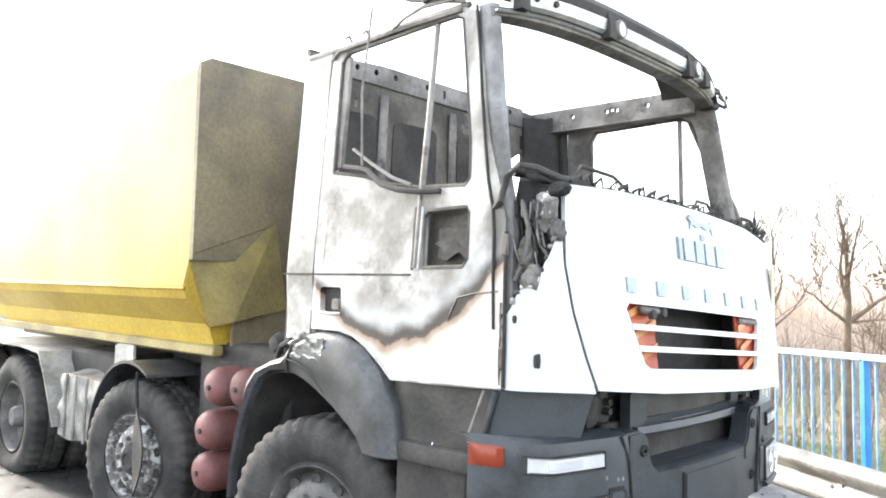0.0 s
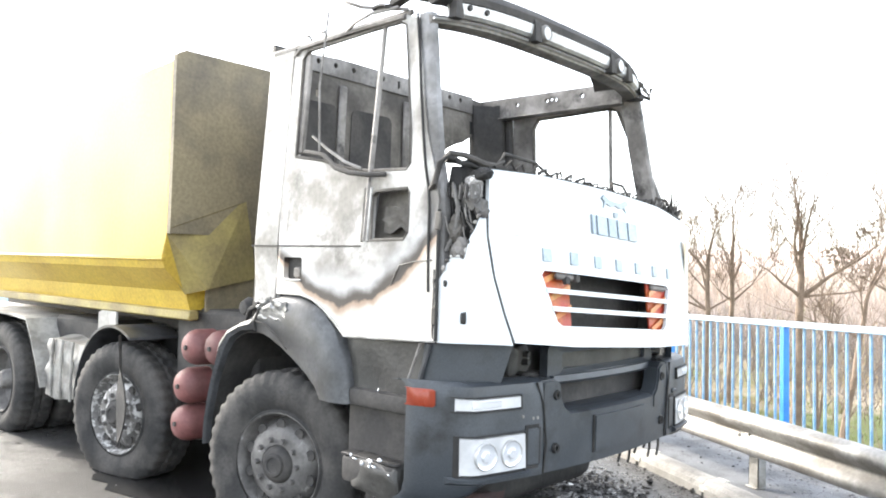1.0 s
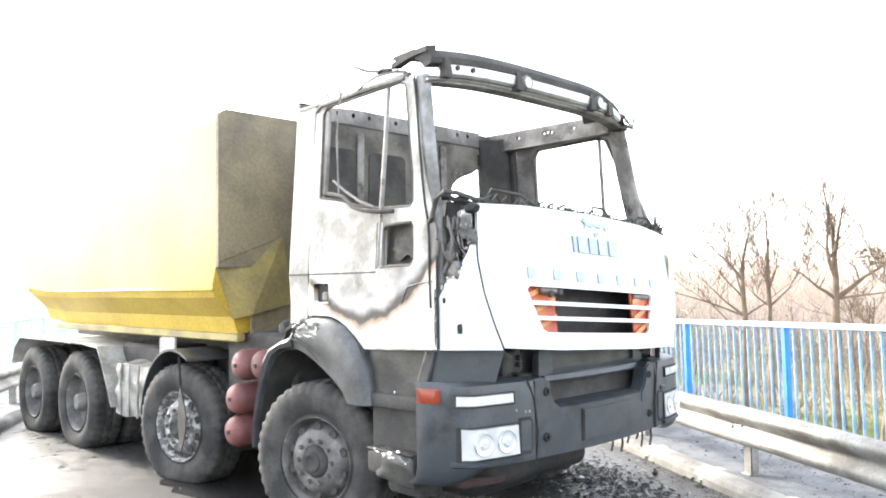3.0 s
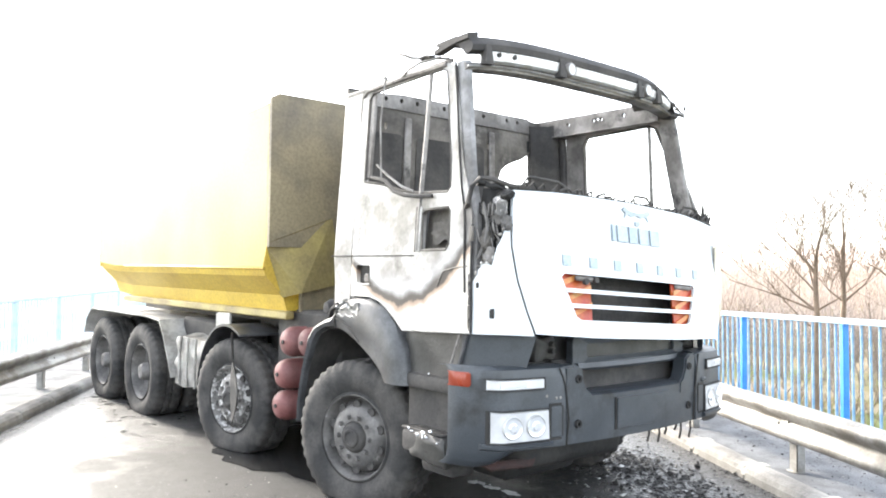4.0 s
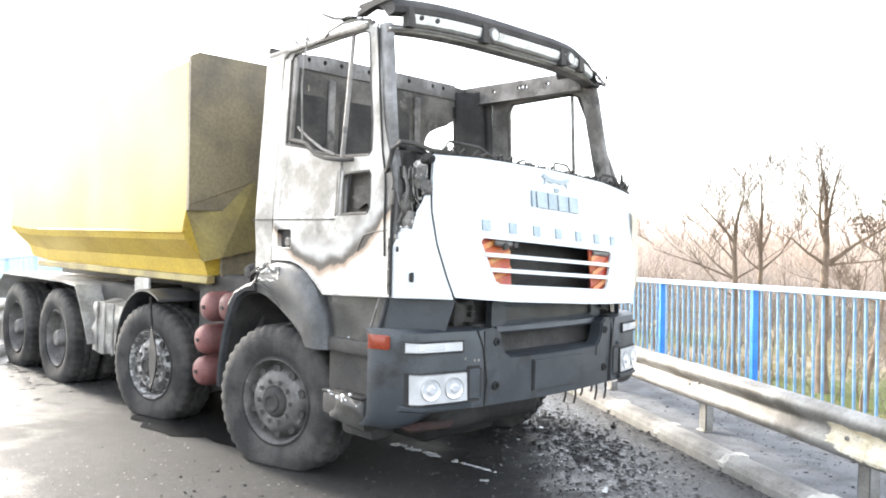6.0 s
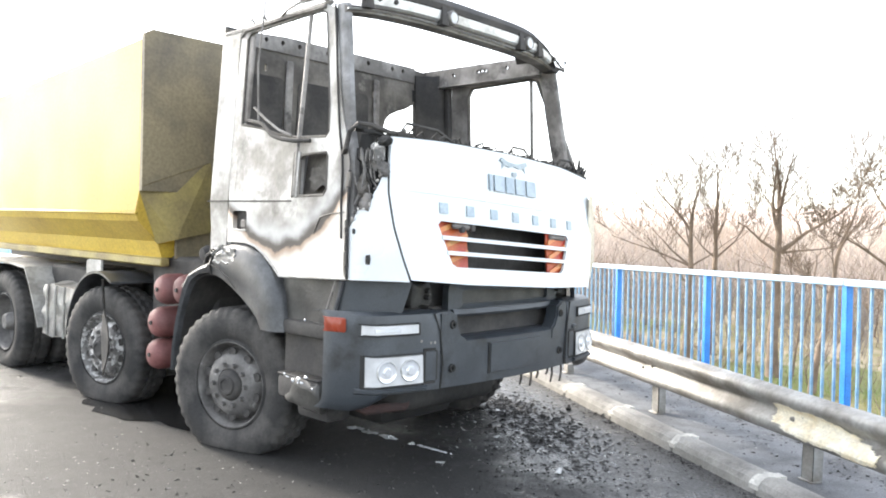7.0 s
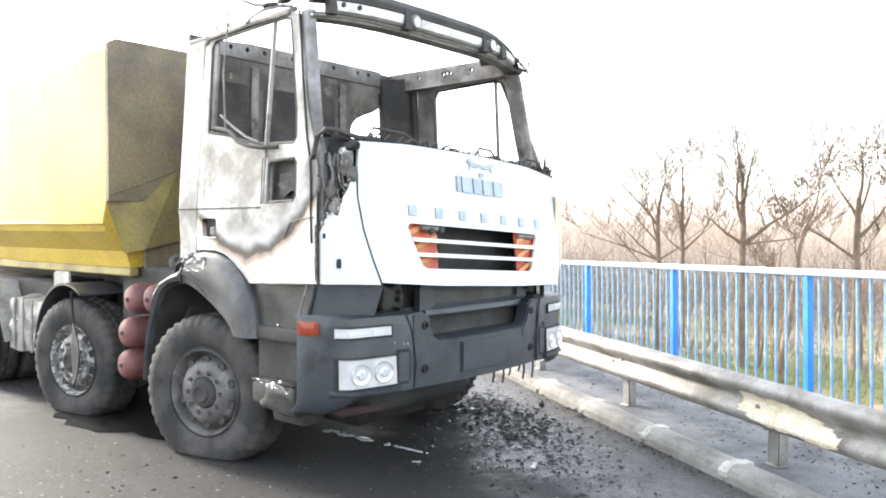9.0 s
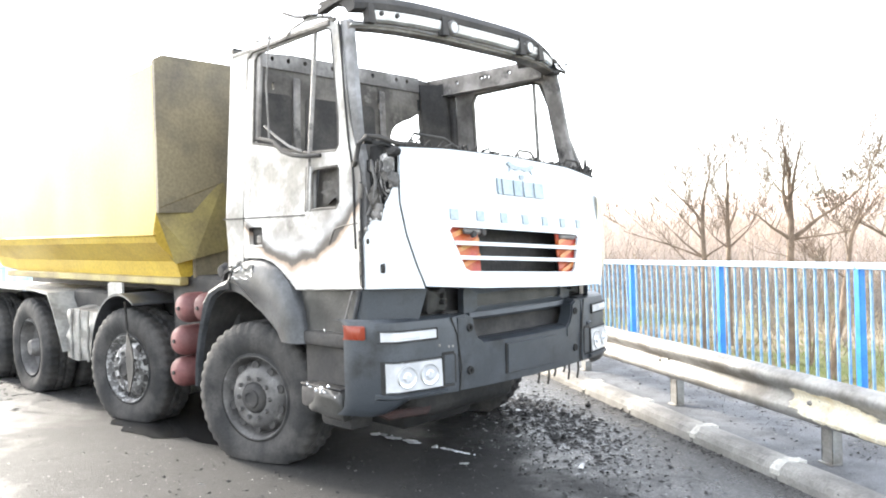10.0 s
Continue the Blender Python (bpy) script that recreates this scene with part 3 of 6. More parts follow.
shell("door_seam", box((-1.1875, 1.440, 1.40), (-1.176, 1.452, 2.86)), M_DARK)
shell("waist_groove", box((-1.1875, 0.72, 1.715), (-1.1855, 1.70, 1.724)), M_DARK)
# door sill edge, sooty lower rim and hinges
shell("door_rim", tube([(-1.186, 0.18, 1.268), (-1.188, 0.5, 1.252), (-1.186, 0.83, 1.243), (-1.186, 0.90, 1.303), (-1.186, 1.0, 1.373), (-1.186, 1.10, 1.423), (-1.186, 1.20, 1.443)], 0.008, 6), M_BURNT)
shell("crack", tube([(-1.187, 0.21, 1.655), (-1.188, 0.33, 1.645), (-1.188, 0.43, 1.625), (-1.187, 0.47, 1.56), (-1.187, 0.485, 1.52)], 0.004, 5, end=0.002), M_FRAME, "brown crack in the blistered paint")
for z0 in (1.34, 1.80):
    shell("door_hinge", box((-1.196, 0.165, z0), (-1.176, 0.20, z0 + 0.09), 0.006), M_SOOT)

# rear corner strips, gently rounded to the back
def corner_strip(side):
    pts = []
    for k in range(9):
        a = radians(90 * k / 8)
        pts.append((1.65 + 0.09 * math.sin(a), 0.09 * (1 - math.cos(a))))
    path = [(1.453, 0.0), (1.55, 0.0), *pts]
    return sheet(lambda i, z: (side * (1.18 - path[int(i)][1]), path[int(i)][0] - (0.0 if z > 1.5 else 0.02), z), range(len(path)), [1.38, 1.5, 1.712, 1.728, 2.1, 2.5, 2.86, 2.92], (side * -0.02, 0, 0))


shell("corner_post", corner_strip(-1), M_BURNT, "scorched white rear corner of the cab")

# pillars, roof rails and header
PY = ((1.50, 0.168), (1.72, 0.176), (1.90, 0.185), (2.0, 0.20), (2.12, 0.235), (2.30, 0.27), (2.50, 0.305), (2.70, 0.335), (2.92, 0.375))
def a_pillar(side, dy, deep=0.0):
    """A folded steel windscreen pillar, flat towards the front."""
    fold = ((1.172, 0.062 + deep), (1.176, 0.01), (1.16, -0.018), (1.125, -0.022), (1.112, -0.005), (1.12, 0.05 + deep))
    bm = bmesh.new()
    rows = [[bm.verts.new((side * x, y + q + dy, z)) for x, q in fold] for z, y in PY]
    for a, b in zip(rows, rows[1:]):
        for k in range(6):
            bm.faces.new((a[k], a[(k + 1) % 6], b[(k + 1) % 6], b[k]))
    bm.faces.new(rows[0])
    bm.faces.new(rows[-1])
    return bm


shell("pillar", a_pillar(-1, 0.0), M_PILLAR, "scorched steel windscreen pillar")
shell("pillar", a_pillar(1, -0.02, 0.07), M_FRAME, "scorched steel windscreen pillar")
shell("pillar_seam", tube([(-1.186, y + 0.062, z) for z, y in PY], 0.008, 6), M_BLACK)
shell("roof_rail", panel([(0.42, 2.825), (1.70, 2.825), (1.70, 2.985), (0.42, 2.975)], [circle(y, 2.92, 0.018) for y in (0.75, 0.98, 1.06, 1.34)] + [slot(1.02, 2.925, 0.02, 0.012)], "x", 1.055, 1.09), M_FRAME, "bare roof rail with holes", smooth=False)
shell("roof_rail_flange", box((1.04, 0.44, 2.822), (1.14, 1.69, 2.834), 0.003), M_FRAME)
shell("roof_rail", tube([(-1.17, 1.66, 2.90), (-1.172, 1.40, 2.912), (-1.172, 0.8, 2.935), (-1.16, 0.5, 2.945)], 0.016, 6), M_FRAME, "thin near roof rail")
shell("door_top_trim", tube([(-1.186, 1.43, 2.86), (-1.190, 1.38, 2.895), (-1.191, 0.8, 2.915), (-1.188, 0.52, 2.92)], 0.017, 6), M_FRAME, "scorched door frame edge")
for y0 in (1.16, 1.30):
    shell("roof_hook", tube([(-1.172, y0, 2.92), (-1.19, y0 + 0.02, 2.96), (-1.185, y0 + 0.05, 2.955)], 0.009, 5), M_FRAME)


def head(x):
    """Front edge of the roof in plan."""
    return 0.27 + 0.09 * abs(x / 1.05) ** 3


xs = span(-1.17, 1.10, 26)
HP = [(0.0, 2.868), (-0.045, 2.88), (-0.055, 2.905), (-0.02, 2.93), (0.02, 2.935), (0.05, 2.90), (0.04, 2.872)]
def strip(profile, xs, bend):
    bm = bmesh.new()
    rows = [[bm.verts.new((x, bend(x) + p, q - (max(0.0, q - 2.83) * 0.75 if x > 0 else 0.015) * abs(x / 1.1) ** 6)) for p, q in profile] for x in xs]
    n = len(profile)
    for a, b in zip(rows, rows[1:]):
        for k in range(n):
            bm.faces.new((a[k], a[(k + 1) % n], b[(k + 1) % n], b[k]))
    bm.faces.new(rows[0])
    bm.faces.new(rows[-1])
    return bm


shell("header_beam", strip(HP, xs, head), M_FRAME, "scorched beam above the missing windscreen")
shell("header_lip", strip([(-0.06, 2.893), (-0.068, 2.90), (-0.06, 2.908), (-0.05, 2.90)], xs, head), M_ALU)
shell("roof_edge", strip([(-0.085, 2.995), (-0.09, 3.03), (-0.04, 3.085), (0.08, 3.115), (0.26, 3.105), (0.28, 3.085), (0.10, 3.075), (0.02, 3.03), (-0.03, 2.975)], xs, head), M_DARK, "charred front edge of the roof")
shell("visor_bar", strip([(-0.07, 2.915), (-0.088, 2.93), (-0.092, 2.985), (-0.06, 3.0), (-0.04, 2.985), (-0.04, 2.92)], span(-1.08, 0.98, 20), head), M_ALU, "bright metal strip of the burnt sun visor")
for x in (-1.06, -0.44, 0.46, 0.74):
    shell("visor_bracket", sheet(lambda u, v: (x + (0.034 - 0.012 * v) * (u - 0.5) * 2, head(x) - 0.112 + 0.02 * v * v, 2.89 + 0.125 * v + 0.01 * noise.noise((u * 4, v * 4, x))), span(0, 1, 4), span(0, 1, 5), (0, 0.05, 0)), M_DARK)
for x in (-0.36, 0.56):
    bm = lathe([(-0.105, 0.034), (-0.118, 0.040), (-0.105, 0.048), (-0.08, 0.048), (-0.08, 0.034), (-0.105, 0.034)], "y", (x, head(x), 2.955), 20)
    shell("lamp_ring", bm, M_FRAME, "round empty roof lamp ring")
    # Pale disc added in the empty ring for the bright sky behind it.
    shell("sky_disc", lathe([(-0.114, 0.001), (-0.114, 0.037)], "y", (x, head(x), 2.955), 18, caps=False), M_LAMP, "pale disc standing in for sky through the ring")
for x in (-0.98, -0.86):
    shell("roof_bolt", lathe([(-0.10, 0.001), (-0.10, 0.016), (-0.08, 0.018)], "y", (x, head(x), 2.96), 8), M_DARK)
shell("roof_cap", sheet(lambda u, v: (-1.185 + 0.09 * u, 0.34 + 0.32 * v, 3.085 + 0.02 * u - 0.05 * v * v), span(0, 1, 4), span(0, 1, 8), (0, 0, -0.035)), M_DARK, "charred near end of the roof edge")
shell("roof_bracket", tube([(1.06, 0.34, 2.88), (1.15, 0.31, 2.88), (1.22, 0.29, 2.865), (1.235, 0.28, 2.94)], 0.014, 6), M_DARK)
shell("roof_bracket", box((1.06, 0.30, 2.84), (1.17, 0.40, 2.895), 0.01), M_DARK)
for k in range(3):
    shell("roof_rag", tube([(0.98 + 0.05 * k, 0.27, 2.95 - 0.02 * k), (1.02 + 0.05 * k, 0.24, 2.93 - 0.03 * k), (1.03 + 0.05 * k, 0.23, 2.88 - 0.03 * k)], 0.012, 5, end=0.004), M_FRAME)

# mirror arms and thin rods left over on the near door
shell("mirror_arm", tube([(-1.20, 1.24, 2.26), (-1.225, 1.12, 2.24), (-1.235, 1.03, 2.22), (-1.25, 0.90, 2.14), (-1.25, 0.78, 2.105), (-1.235, 0.66, 2.09), (-1.20, 0.56, 2.09)], 0.014, 8), M_DARK, "bent black mirror arm")
shell("mirror_arm", tube([(-1.22, 1.16, 2.34), (-1.235, 1.0, 2.25), (-1.23, 0.85, 2.17), (-1.21, 0.74, 2.13)], 0.009, 6), M_FRAME)
shell("mirror_arm", tube([(-1.19, 0.98, 2.925), (-1.25, 0.84, 2.935), (-1.27, 0.70, 2.95), (-1.22, 0.55, 2.965)], 0.010, 6), M_FRAME)
shell("mirror_arm", tube([(-1.30, 0.90, 3.05), (-1.31, 0.87, 3.035), (-1.29, 0.76, 2.99), (-1.23, 0.62, 2.97), (-1.17, 0.52, 2.96)], 0.010, 6), M_FRAME)
shell("mirror_plate", sheet(lambda u, v: (-1.275 + 0.05 * v, 0.60 + 0.10 * u, 2.965 + 0.012 * math.sin(3 * u + v)), span(0, 1, 6), span(0, 1, 3), (0, 0, 0.014)), M_DARK)
shell("mirror_rod", tube([(-1.29, 1.04, 3.02), (-1.30, 1.045, 2.6), (-1.265, 1.035, 2.24)], 0.007, 6), M_FRAME, "thin upright rod")
shell("hose", tube([(-1.15, 0.30, 1.98), (-1.215, 0.20, 2.03), (-1.22, 0.17, 2.12), (-1.19, 0.14, 2.17), (-1.12, 0.10, 2.165), (-1.02, 0.05, 2.13), (-0.85, 0.02, 2.125)], 0.015, 8), M_DARK, "charred black hose")
bm = tube([(-1.19, 0.16, 2.15), (-1.12, 0.12, 2.13), (-1.02, 0.08, 2.11), (-0.82, 0.06, 2.12)], 0.02, 10, end=0.014)
bmesh.ops.subdivide_edges(bm, edges=list(bm.edges), cuts=2, use_grid_fill=True)
for v in bm.verts:
    v.co += 0.02 * noise.noise_vector(v.co * 30)
shell("charred_duct", bm, M_BLACK, "lumpy charred duct across the dashboard end")

# bonnet panel
def bonnet(outer, holes):
    bm = panel(outer, holes, "y", 0.0, 0.02)
    for _ in range(2):
        bmesh.ops.subdivide_edges(bm, edges=[e for e in bm.edges if e.calc_length() > 0.16], cuts=1, use_grid_fill=True)
        bmesh.ops.triangulate(bm, faces=[f for f in bm.faces if len(f.verts) > 4])
    for v in bm.verts:
        v.co.y += front(v.co.x, v.co.z)
    return bm


GRILLE = [(-0.71, 1.638), (-0.735, 1.615), (-0.635, 1.385), (-0.595, 1.365), (0.515, 1.365), (0.555, 1.385), (0.655, 1.615), (0.63, 1.638)]
EDGE = ((1.275, 0.95), (1.40, 0.998), (1.58, 1.052), (1.77, 1.078), (1.90, 1.072), (2.10, 1.055))        # height and half width of the bonnet
flap("front_panel", bonnet([(-w, z) for z, w in EDGE] + [(-0.7, 2.125), (-0.06, 2.14), (0.6, 2.135)] + [(w, z) for z, w in reversed(EDGE)] + [(0.4, 1.262), (-0.5, 1.262)], [GRILLE]), M_WHITE, "clean white bonnet panel", smooth=True)
def along(x0, x1, z0, z1, out, depth, n=12):
    """A bar that follows the bonnet's face."""
    return sheet(lambda u, v: (x0 + (x1 - x0) * u, front(x0 + (x1 - x0) * u, z0 + (z1 - z0) * v, out), z0 + (z1 - z0) * v), span(0, 1, n), [0, 1], (0, depth, 0))


flap("panel_seam", tube([(-w - 0.004, front(w, z) + 0.012, z) for z, w in EDGE[:5]], 0.008, 6), M_DARK)
flap("panel_crease", along(-0.98, 0.98, 1.795, 1.803, 0.004, 0.005), M_WHITE)
# Dark sheet behind the openings; the grille's inner shade is its colour.
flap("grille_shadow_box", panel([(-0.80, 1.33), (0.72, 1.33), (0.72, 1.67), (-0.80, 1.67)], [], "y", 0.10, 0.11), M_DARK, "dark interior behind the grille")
for x0, x1 in ((-0.80, -0.76), (0.68, 0.72)):
    flap("grille_cheek", box((x0, -0.02, 1.34), (x1, 0.11, 1.66), 0.005), M_DARK)
for x0, x1, z0, z1 in ((-0.80, 0.72, 1.655, 1.675), (-0.70, 0.62, 1.325, 1.345)):
    flap("grille_cheek", box((x0, -0.03, z0), (x1, 0.11, z1), 0.005), M_DARK)
for z in (1.54, 1.45):
    k = (z - 1.385) / 0.23
    flap("grille_bar", along(-0.645 - 0.095 * k, 0.565 + 0.09 * k, z - 0.012, z + 0.012, 0.008, 0.03), M_WHITE, "white grille bar")
for x0, x1 in ((-0.73, -0.425), (0.41, 0.66)):
    flap("marking", sheet(lambda u, v: (x0 + (x1 - x0) * u, front(x0, 1.35 + 0.30 * v, -0.045), 1.35 + 0.30 * v), span(0, 1, 4), span(0, 1, 4), (0, 0.01, 0)), M_REFLRED, "red and orange striped marking")
    for i in range(3):
        z0, xa, xb = 1.345 + 0.105 * i, x0 + 0.01, x1 - 0.005
        flap("marking_stripe", sheet(lambda u, v: (xa + (xb - xa) * u, front(x0, 1.5, -0.033) + 0.15 * (z0 + 0.10 * u + 0.03 * v - 1.5), min(1.645, z0 + 0.10 * u + 0.032 * v)), [0, 0.5, 1], [0, 1], (0, 0.003, 0)), M_STRIPE, "pale orange diagonal stripe")
flap("grille_bracket", box((-0.60, front(-0.5, 1.6) + 0.015, 1.60), (-0.40, front(-0.5, 1.6) + 0.05, 1.635), 0.012), M_FRAME)
flap("grille_bracket", box((0.44, front(0.5, 1.6) + 0.015, 1.60), (0.63, front(0.5, 1.6) + 0.05, 1.635), 0.012), M_FRAME)
for x0, z0 in ((-0.52, 1.60), (0.60, 1.40), (-0.43, 1.615)):
    flap("grille_bolt", lathe([(-0.012, 0.001), (-0.012, 0.02), (0.01, 0.024)], "y", (x0, front(x0, z0) + 0.015, z0), 10), M_DARK)
# badges as plain shapes: maker's bars, model bars and crest
for i, wd in enumerate((0.03, 0.10, 0.085, 0.10, 0.105)):
    x0 = -0.27 + (0.0, 0.052, 0.172, 0.278, 0.40)[i]
    flap("badge_bar", along(x0, x0 + wd, 1.875, 1.98, 0.012, 0.010, 2), M_BADGE, "grey badge bar")
for i in range(7):
    x0 = -0.722 + i * 0.228
    flap("model_bar", along(x0, x0 + 0.066, 1.685, 1.75, 0.008, 0.007, 2), M_BADGE, "small grey badge bar")
CREST = ((-0.13, 2.105), (-0.15, 2.085), (-0.12, 2.07), (-0.13, 2.03), (-0.10, 2.06), (-0.05, 2.05), (0.0, 2.062), (0.05, 2.05), (0.10, 2.06), (0.13, 2.03), (0.12, 2.07), (0.15, 2.085), (0.13, 2.105), (0.07, 2.085), (0.0, 2.08), (-0.07, 2.085))
flap("crest", panel(CREST, [], "y", front(0, 2.06) - 0.008, front(0, 2.06) + 0.004), M_BADGE, "grey crest emblem")
flap("crest_drop", panel([(-0.02, 2.02), (0.02, 2.025), (0.035, 2.005), (0.015, 1.99), (-0.02, 1.992)], [], "y", front(0, 2.0) - 0.008, front(0, 2.0) + 0.004), M_BADGE)
# corner panels beside the bonnet, the near one burnt away at its top
def edge_at(z):
    for (z0, w0), (z1, w1) in zip(EDGE, EDGE[1:]):
        if z <= z1:
            return w0 + (w1 - w0) * max(0.0, (z - z0) / (z1 - z0))
    return EDGE[-1][1]


def corner_panel(side, top):
    def fn(u, v):
        z = 1.262 + (top(u) - 1.262) * v
        w = edge_at(z) + 0.012
        x = 1.183 + (w - 1.183) * u ** 1.9
        y = 0.168 + (front(w, z) + 0.006 - 0.168) * u ** 0.8
        sag = -(x + 1.0 if side > 0 else 1.0 - x) * 0.056 * u
        return (side * x + (z - 1.27) * 0.056 * u, y, z + sag)
    return sheet(fn, span(0, 1, 16), span(0, 1, 16), (0.015 * -side, 0.01, 0))


part("corner_panel", corner_panel(-1, lambda u: 1.56 + 0.30 * u + 0.035 * math.sin(9 * u) + 0.03 * noise.noise((u * 7, 1, 2))), M_WHITE, cab, "white corner panel burnt away at its top")
part("corner_panel", corner_panel(1, lambda u: 2.02), M_WHITE, cab, "white corner panel")
bm = sheet(lambda u, v: (1.06 + 0.26 * math.sin(0.5 * math.pi * min(1.0, u * 1.6)) * min(1.0, 0.62 + 1.6 * v) * (1.0 - 0.28 * v ** 3), -0.05 + 0.28 * u ** 1.3, 1.20 + 0.66 * v - 0.05 * u * v), span(0, 1, 14), span(0, 1, 14), (-0.015, 0.005, 0))
part("corner_deflector", bm, M_CREAM, cab, "cream plastic wind deflector at the cab corner")
for x, y, z, h in ((-1.183, 0.125, 1.545, 0.018), (-1.158, 0.035, 1.385, 0.030)):
    part("panel_slot", lathe([(-0.006, 0.001), (-0.006, 0.006), (0.02, 0.007)], "x", (0, 0, 0), 12), M_BLACK, cab).matrix_local = Matrix.Translation((x, y, z)) @ Matrix.Rotation(radians(-18), 4, "Z") @ Matrix.Diagonal((1, 1, h / 0.007, 1))
shell("door_seam", tube([(-1.189, 0.170, 1.268), (-1.191, 0.168, 1.4), (-1.191, 0.169, 1.55), (-1.187, 0.174, 1.7), (-1.182, 0.185, 1.9)], 0.009, 6), M_BLACK)
for k in range(7):
    z0 = 1.30 + 0.045 * k
    shell("soot_run", tube([(-1.188, 0.188 + 0.006 * random.random(), z0 + 0.04), (-1.189, 0.194, z0 + 0.01), (-1.188, 0.192, z0 - random.uniform(0.0, 0.04))], random.uniform(0.004, 0.009), 5, end=0.002), M_FRAME)
# charred remains in the burnt corner
bm = sheet(lambda u, v: (-1.10 + 0.10 * u + 0.02 * noise.noise((u * 4, v * 5, 1)), 0.20 - 0.17 * u + 0.03 * noise.noise((u * 5, v * 4, 7)), 1.5 + 0.62 * v), span(0, 1, 16), span(0, 1, 22), (0.02, 0.02, 0))
shell("burnt_corner", bm, M_BLACK, "charred remains behind the missing corner panel")
for i in range(16):
    y0, z0 = random.uniform(0.07, 0.18), random.uniform(1.76, 2.08)
    pts = [(-1.135 + 0.35 * (0.12 - y0) + random.uniform(-0.02, 0.02) + 0.008 * k, y0 - 0.012 * k + random.uniform(-0.012, 0.012), z0 - 0.05 * k + random.uniform(-0.02, 0.02)) for k in range(5)]
    shell("cable", tube(pts, random.uniform(0.003, 0.006), 6), random.choice((M_FRAME, M_DARK, M_BLACK, M_SOOT)))
for c, sz, mat, nm in (((-1.095, 0.055, 1.99), (0.03, 0.055, 0.085), M_PEELED, "heater_box"), ((-1.075, 0.01, 1.90), (0.025, 0.045, 0.05), M_RIM, "melted_lump"), ((-1.125, 0.12, 1.80), (0.03, 0.035, 0.08), M_SOOT, "melted_lump"), ((-1.09, 0.02, 2.07), (0.03, 0.07, 0.03), M_BLACK, "melted_lump"), ((-1.115, 0.09, 1.70), (0.03, 0.05, 0.07), M_FRAME, "melted_lump")):
    bm = bmesh.new()
    bmesh.ops.create_icosphere(bm, subdivisions=4, radius=1, matrix=Matrix.Translation(c) @ Matrix.Diagonal((*sz, 1)))
    for v in bm.verts:
        v.co += 0.016 * noise.noise_vector(v.co * 26) + 0.007 * noise.noise_vector(v.co * 80)
    shell(nm, bm, mat, "grey burnt heater housing")
shell("stay", tube([(-1.145, 0.14, 2.02), (-1.14, 0.10, 1.90), (-1.14, 0.11, 1.80), (-1.155, 0.15, 1.70)], 0.011, 6), M_RIM, "bent pale stay")

for y0 in (0.03, 0.065, 0.10):
    shell("fin", box((-1.145, y0 - 0.004, 1.95), (-1.11, y0 + 0.004, 2.02), 0.002), M_RIM)
for k in range(11):
    u = 0.08 + 0.08 * k
    z = 1.565 + 0.30 * u + 0.035 * math.sin(9 * u)
    w = edge_at(z)
    c = (-(1.183 + (w - 1.183) * u ** 1.9) - 0.006, 0.168 + (front(w, z) - 0.168) * u ** 0.8 - 0.004, z + 0.005)
    bm = bmesh.new()
    bmesh.ops.create_icosphere(bm, subdivisions=2, radius=1, matrix=Matrix.Translation(c) @ Matrix.Diagonal((0.005, random.uniform(0.006, 0.014), random.uniform(0.005, 0.016), 1)))
    for v in bm.verts:
        v.co += 0.005 * noise.noise_vector(v.co * 60)
    part("paint_flake", bm, random.choice((M_FRAME, M_BURNT, M_DARK)), cab)
# cowl under the windscreen, wipers and twisted scraps
flap("cowl", sheet(lambda u, v: (-1.05 + 2.12 * u, front(-1.05 + 2.12 * u, 2.12) + 0.004 + 0.14 * v, 2.112 + 0.036 * math.sin(3.14 * u) + 0.045 * max(0.0, u - 0.7) + 0.012 * noise.noise((u * 34, v * 3, 4))), span(0, 1, 60), span(0, 1, 4), (0, 0, -0.04)), M_BLACK, "charred cowl")
for k in range(26):
    x0 = -1.0 + 0.08 * k + random.uniform(-0.02, 0.02)
    flap("cowl_rag", tube([(x0, front(x0, 2.12) + 0.02, 2.12 + 0.03 * math.cos(x0 * 1.5)), (x0 + random.uniform(0.0, 0.05), front(x0, 2.12) + 0.0, 2.155 + 0.02 * random.random()), (x0 + random.uniform(0.03, 0.09), front(x0, 2.12) + 0.02, 2.125)], random.uniform(0.006, 0.014), 5, end=0.004), M_DARK)
for x0, dx in ((-0.95, 0.55), (0.02, 0.28), (0.62, 0.30)):
    y0 = front(x0, 2.12)
    flap("wiper", tube([(x0, y0 + 0.05, 2.14), (x0 + 0.05 * dx, y0 + 0.03, 2.20), (x0 + 0.55 * dx, y0 + 0.04, 2.205), (x0 + dx, y0 + 0.05, 2.13)], 0.009, 6), M_DARK, "burnt wiper arm")
for i in range(7):
    x0 = 0.99 + 0.03 * i
    shell("scrap", tube([(x0, 0.08, 2.0), (x0 + random.uniform(-0.03, 0.03), 0.07, 2.07), (x0 + random.uniform(-0.04, 0.05), 0.06, 2.10 + random.uniform(0.0, 0.11))], 0.014, 5, end=0.003), M_DARK, "twisted charred scrap")
shell("far_cowl_end", sheet(lambda u, v: (0.86 + 0.30 * u, 0.0 + 0.16 * u * u + 0.10 * v, 2.065 - 0.05 * u + 0.015 * noise.noise((u * 9, v * 4, 8))), span(0, 1, 10), span(0, 1, 3), (0, 0, -0.09)), M_BLACK, "charred far end of the cowl")
shell("steering_column", tube([(-0.55, 0.45, 1.75), (-0.52, 0.62, 2.0)], 0.03, 8), M_SOOT)
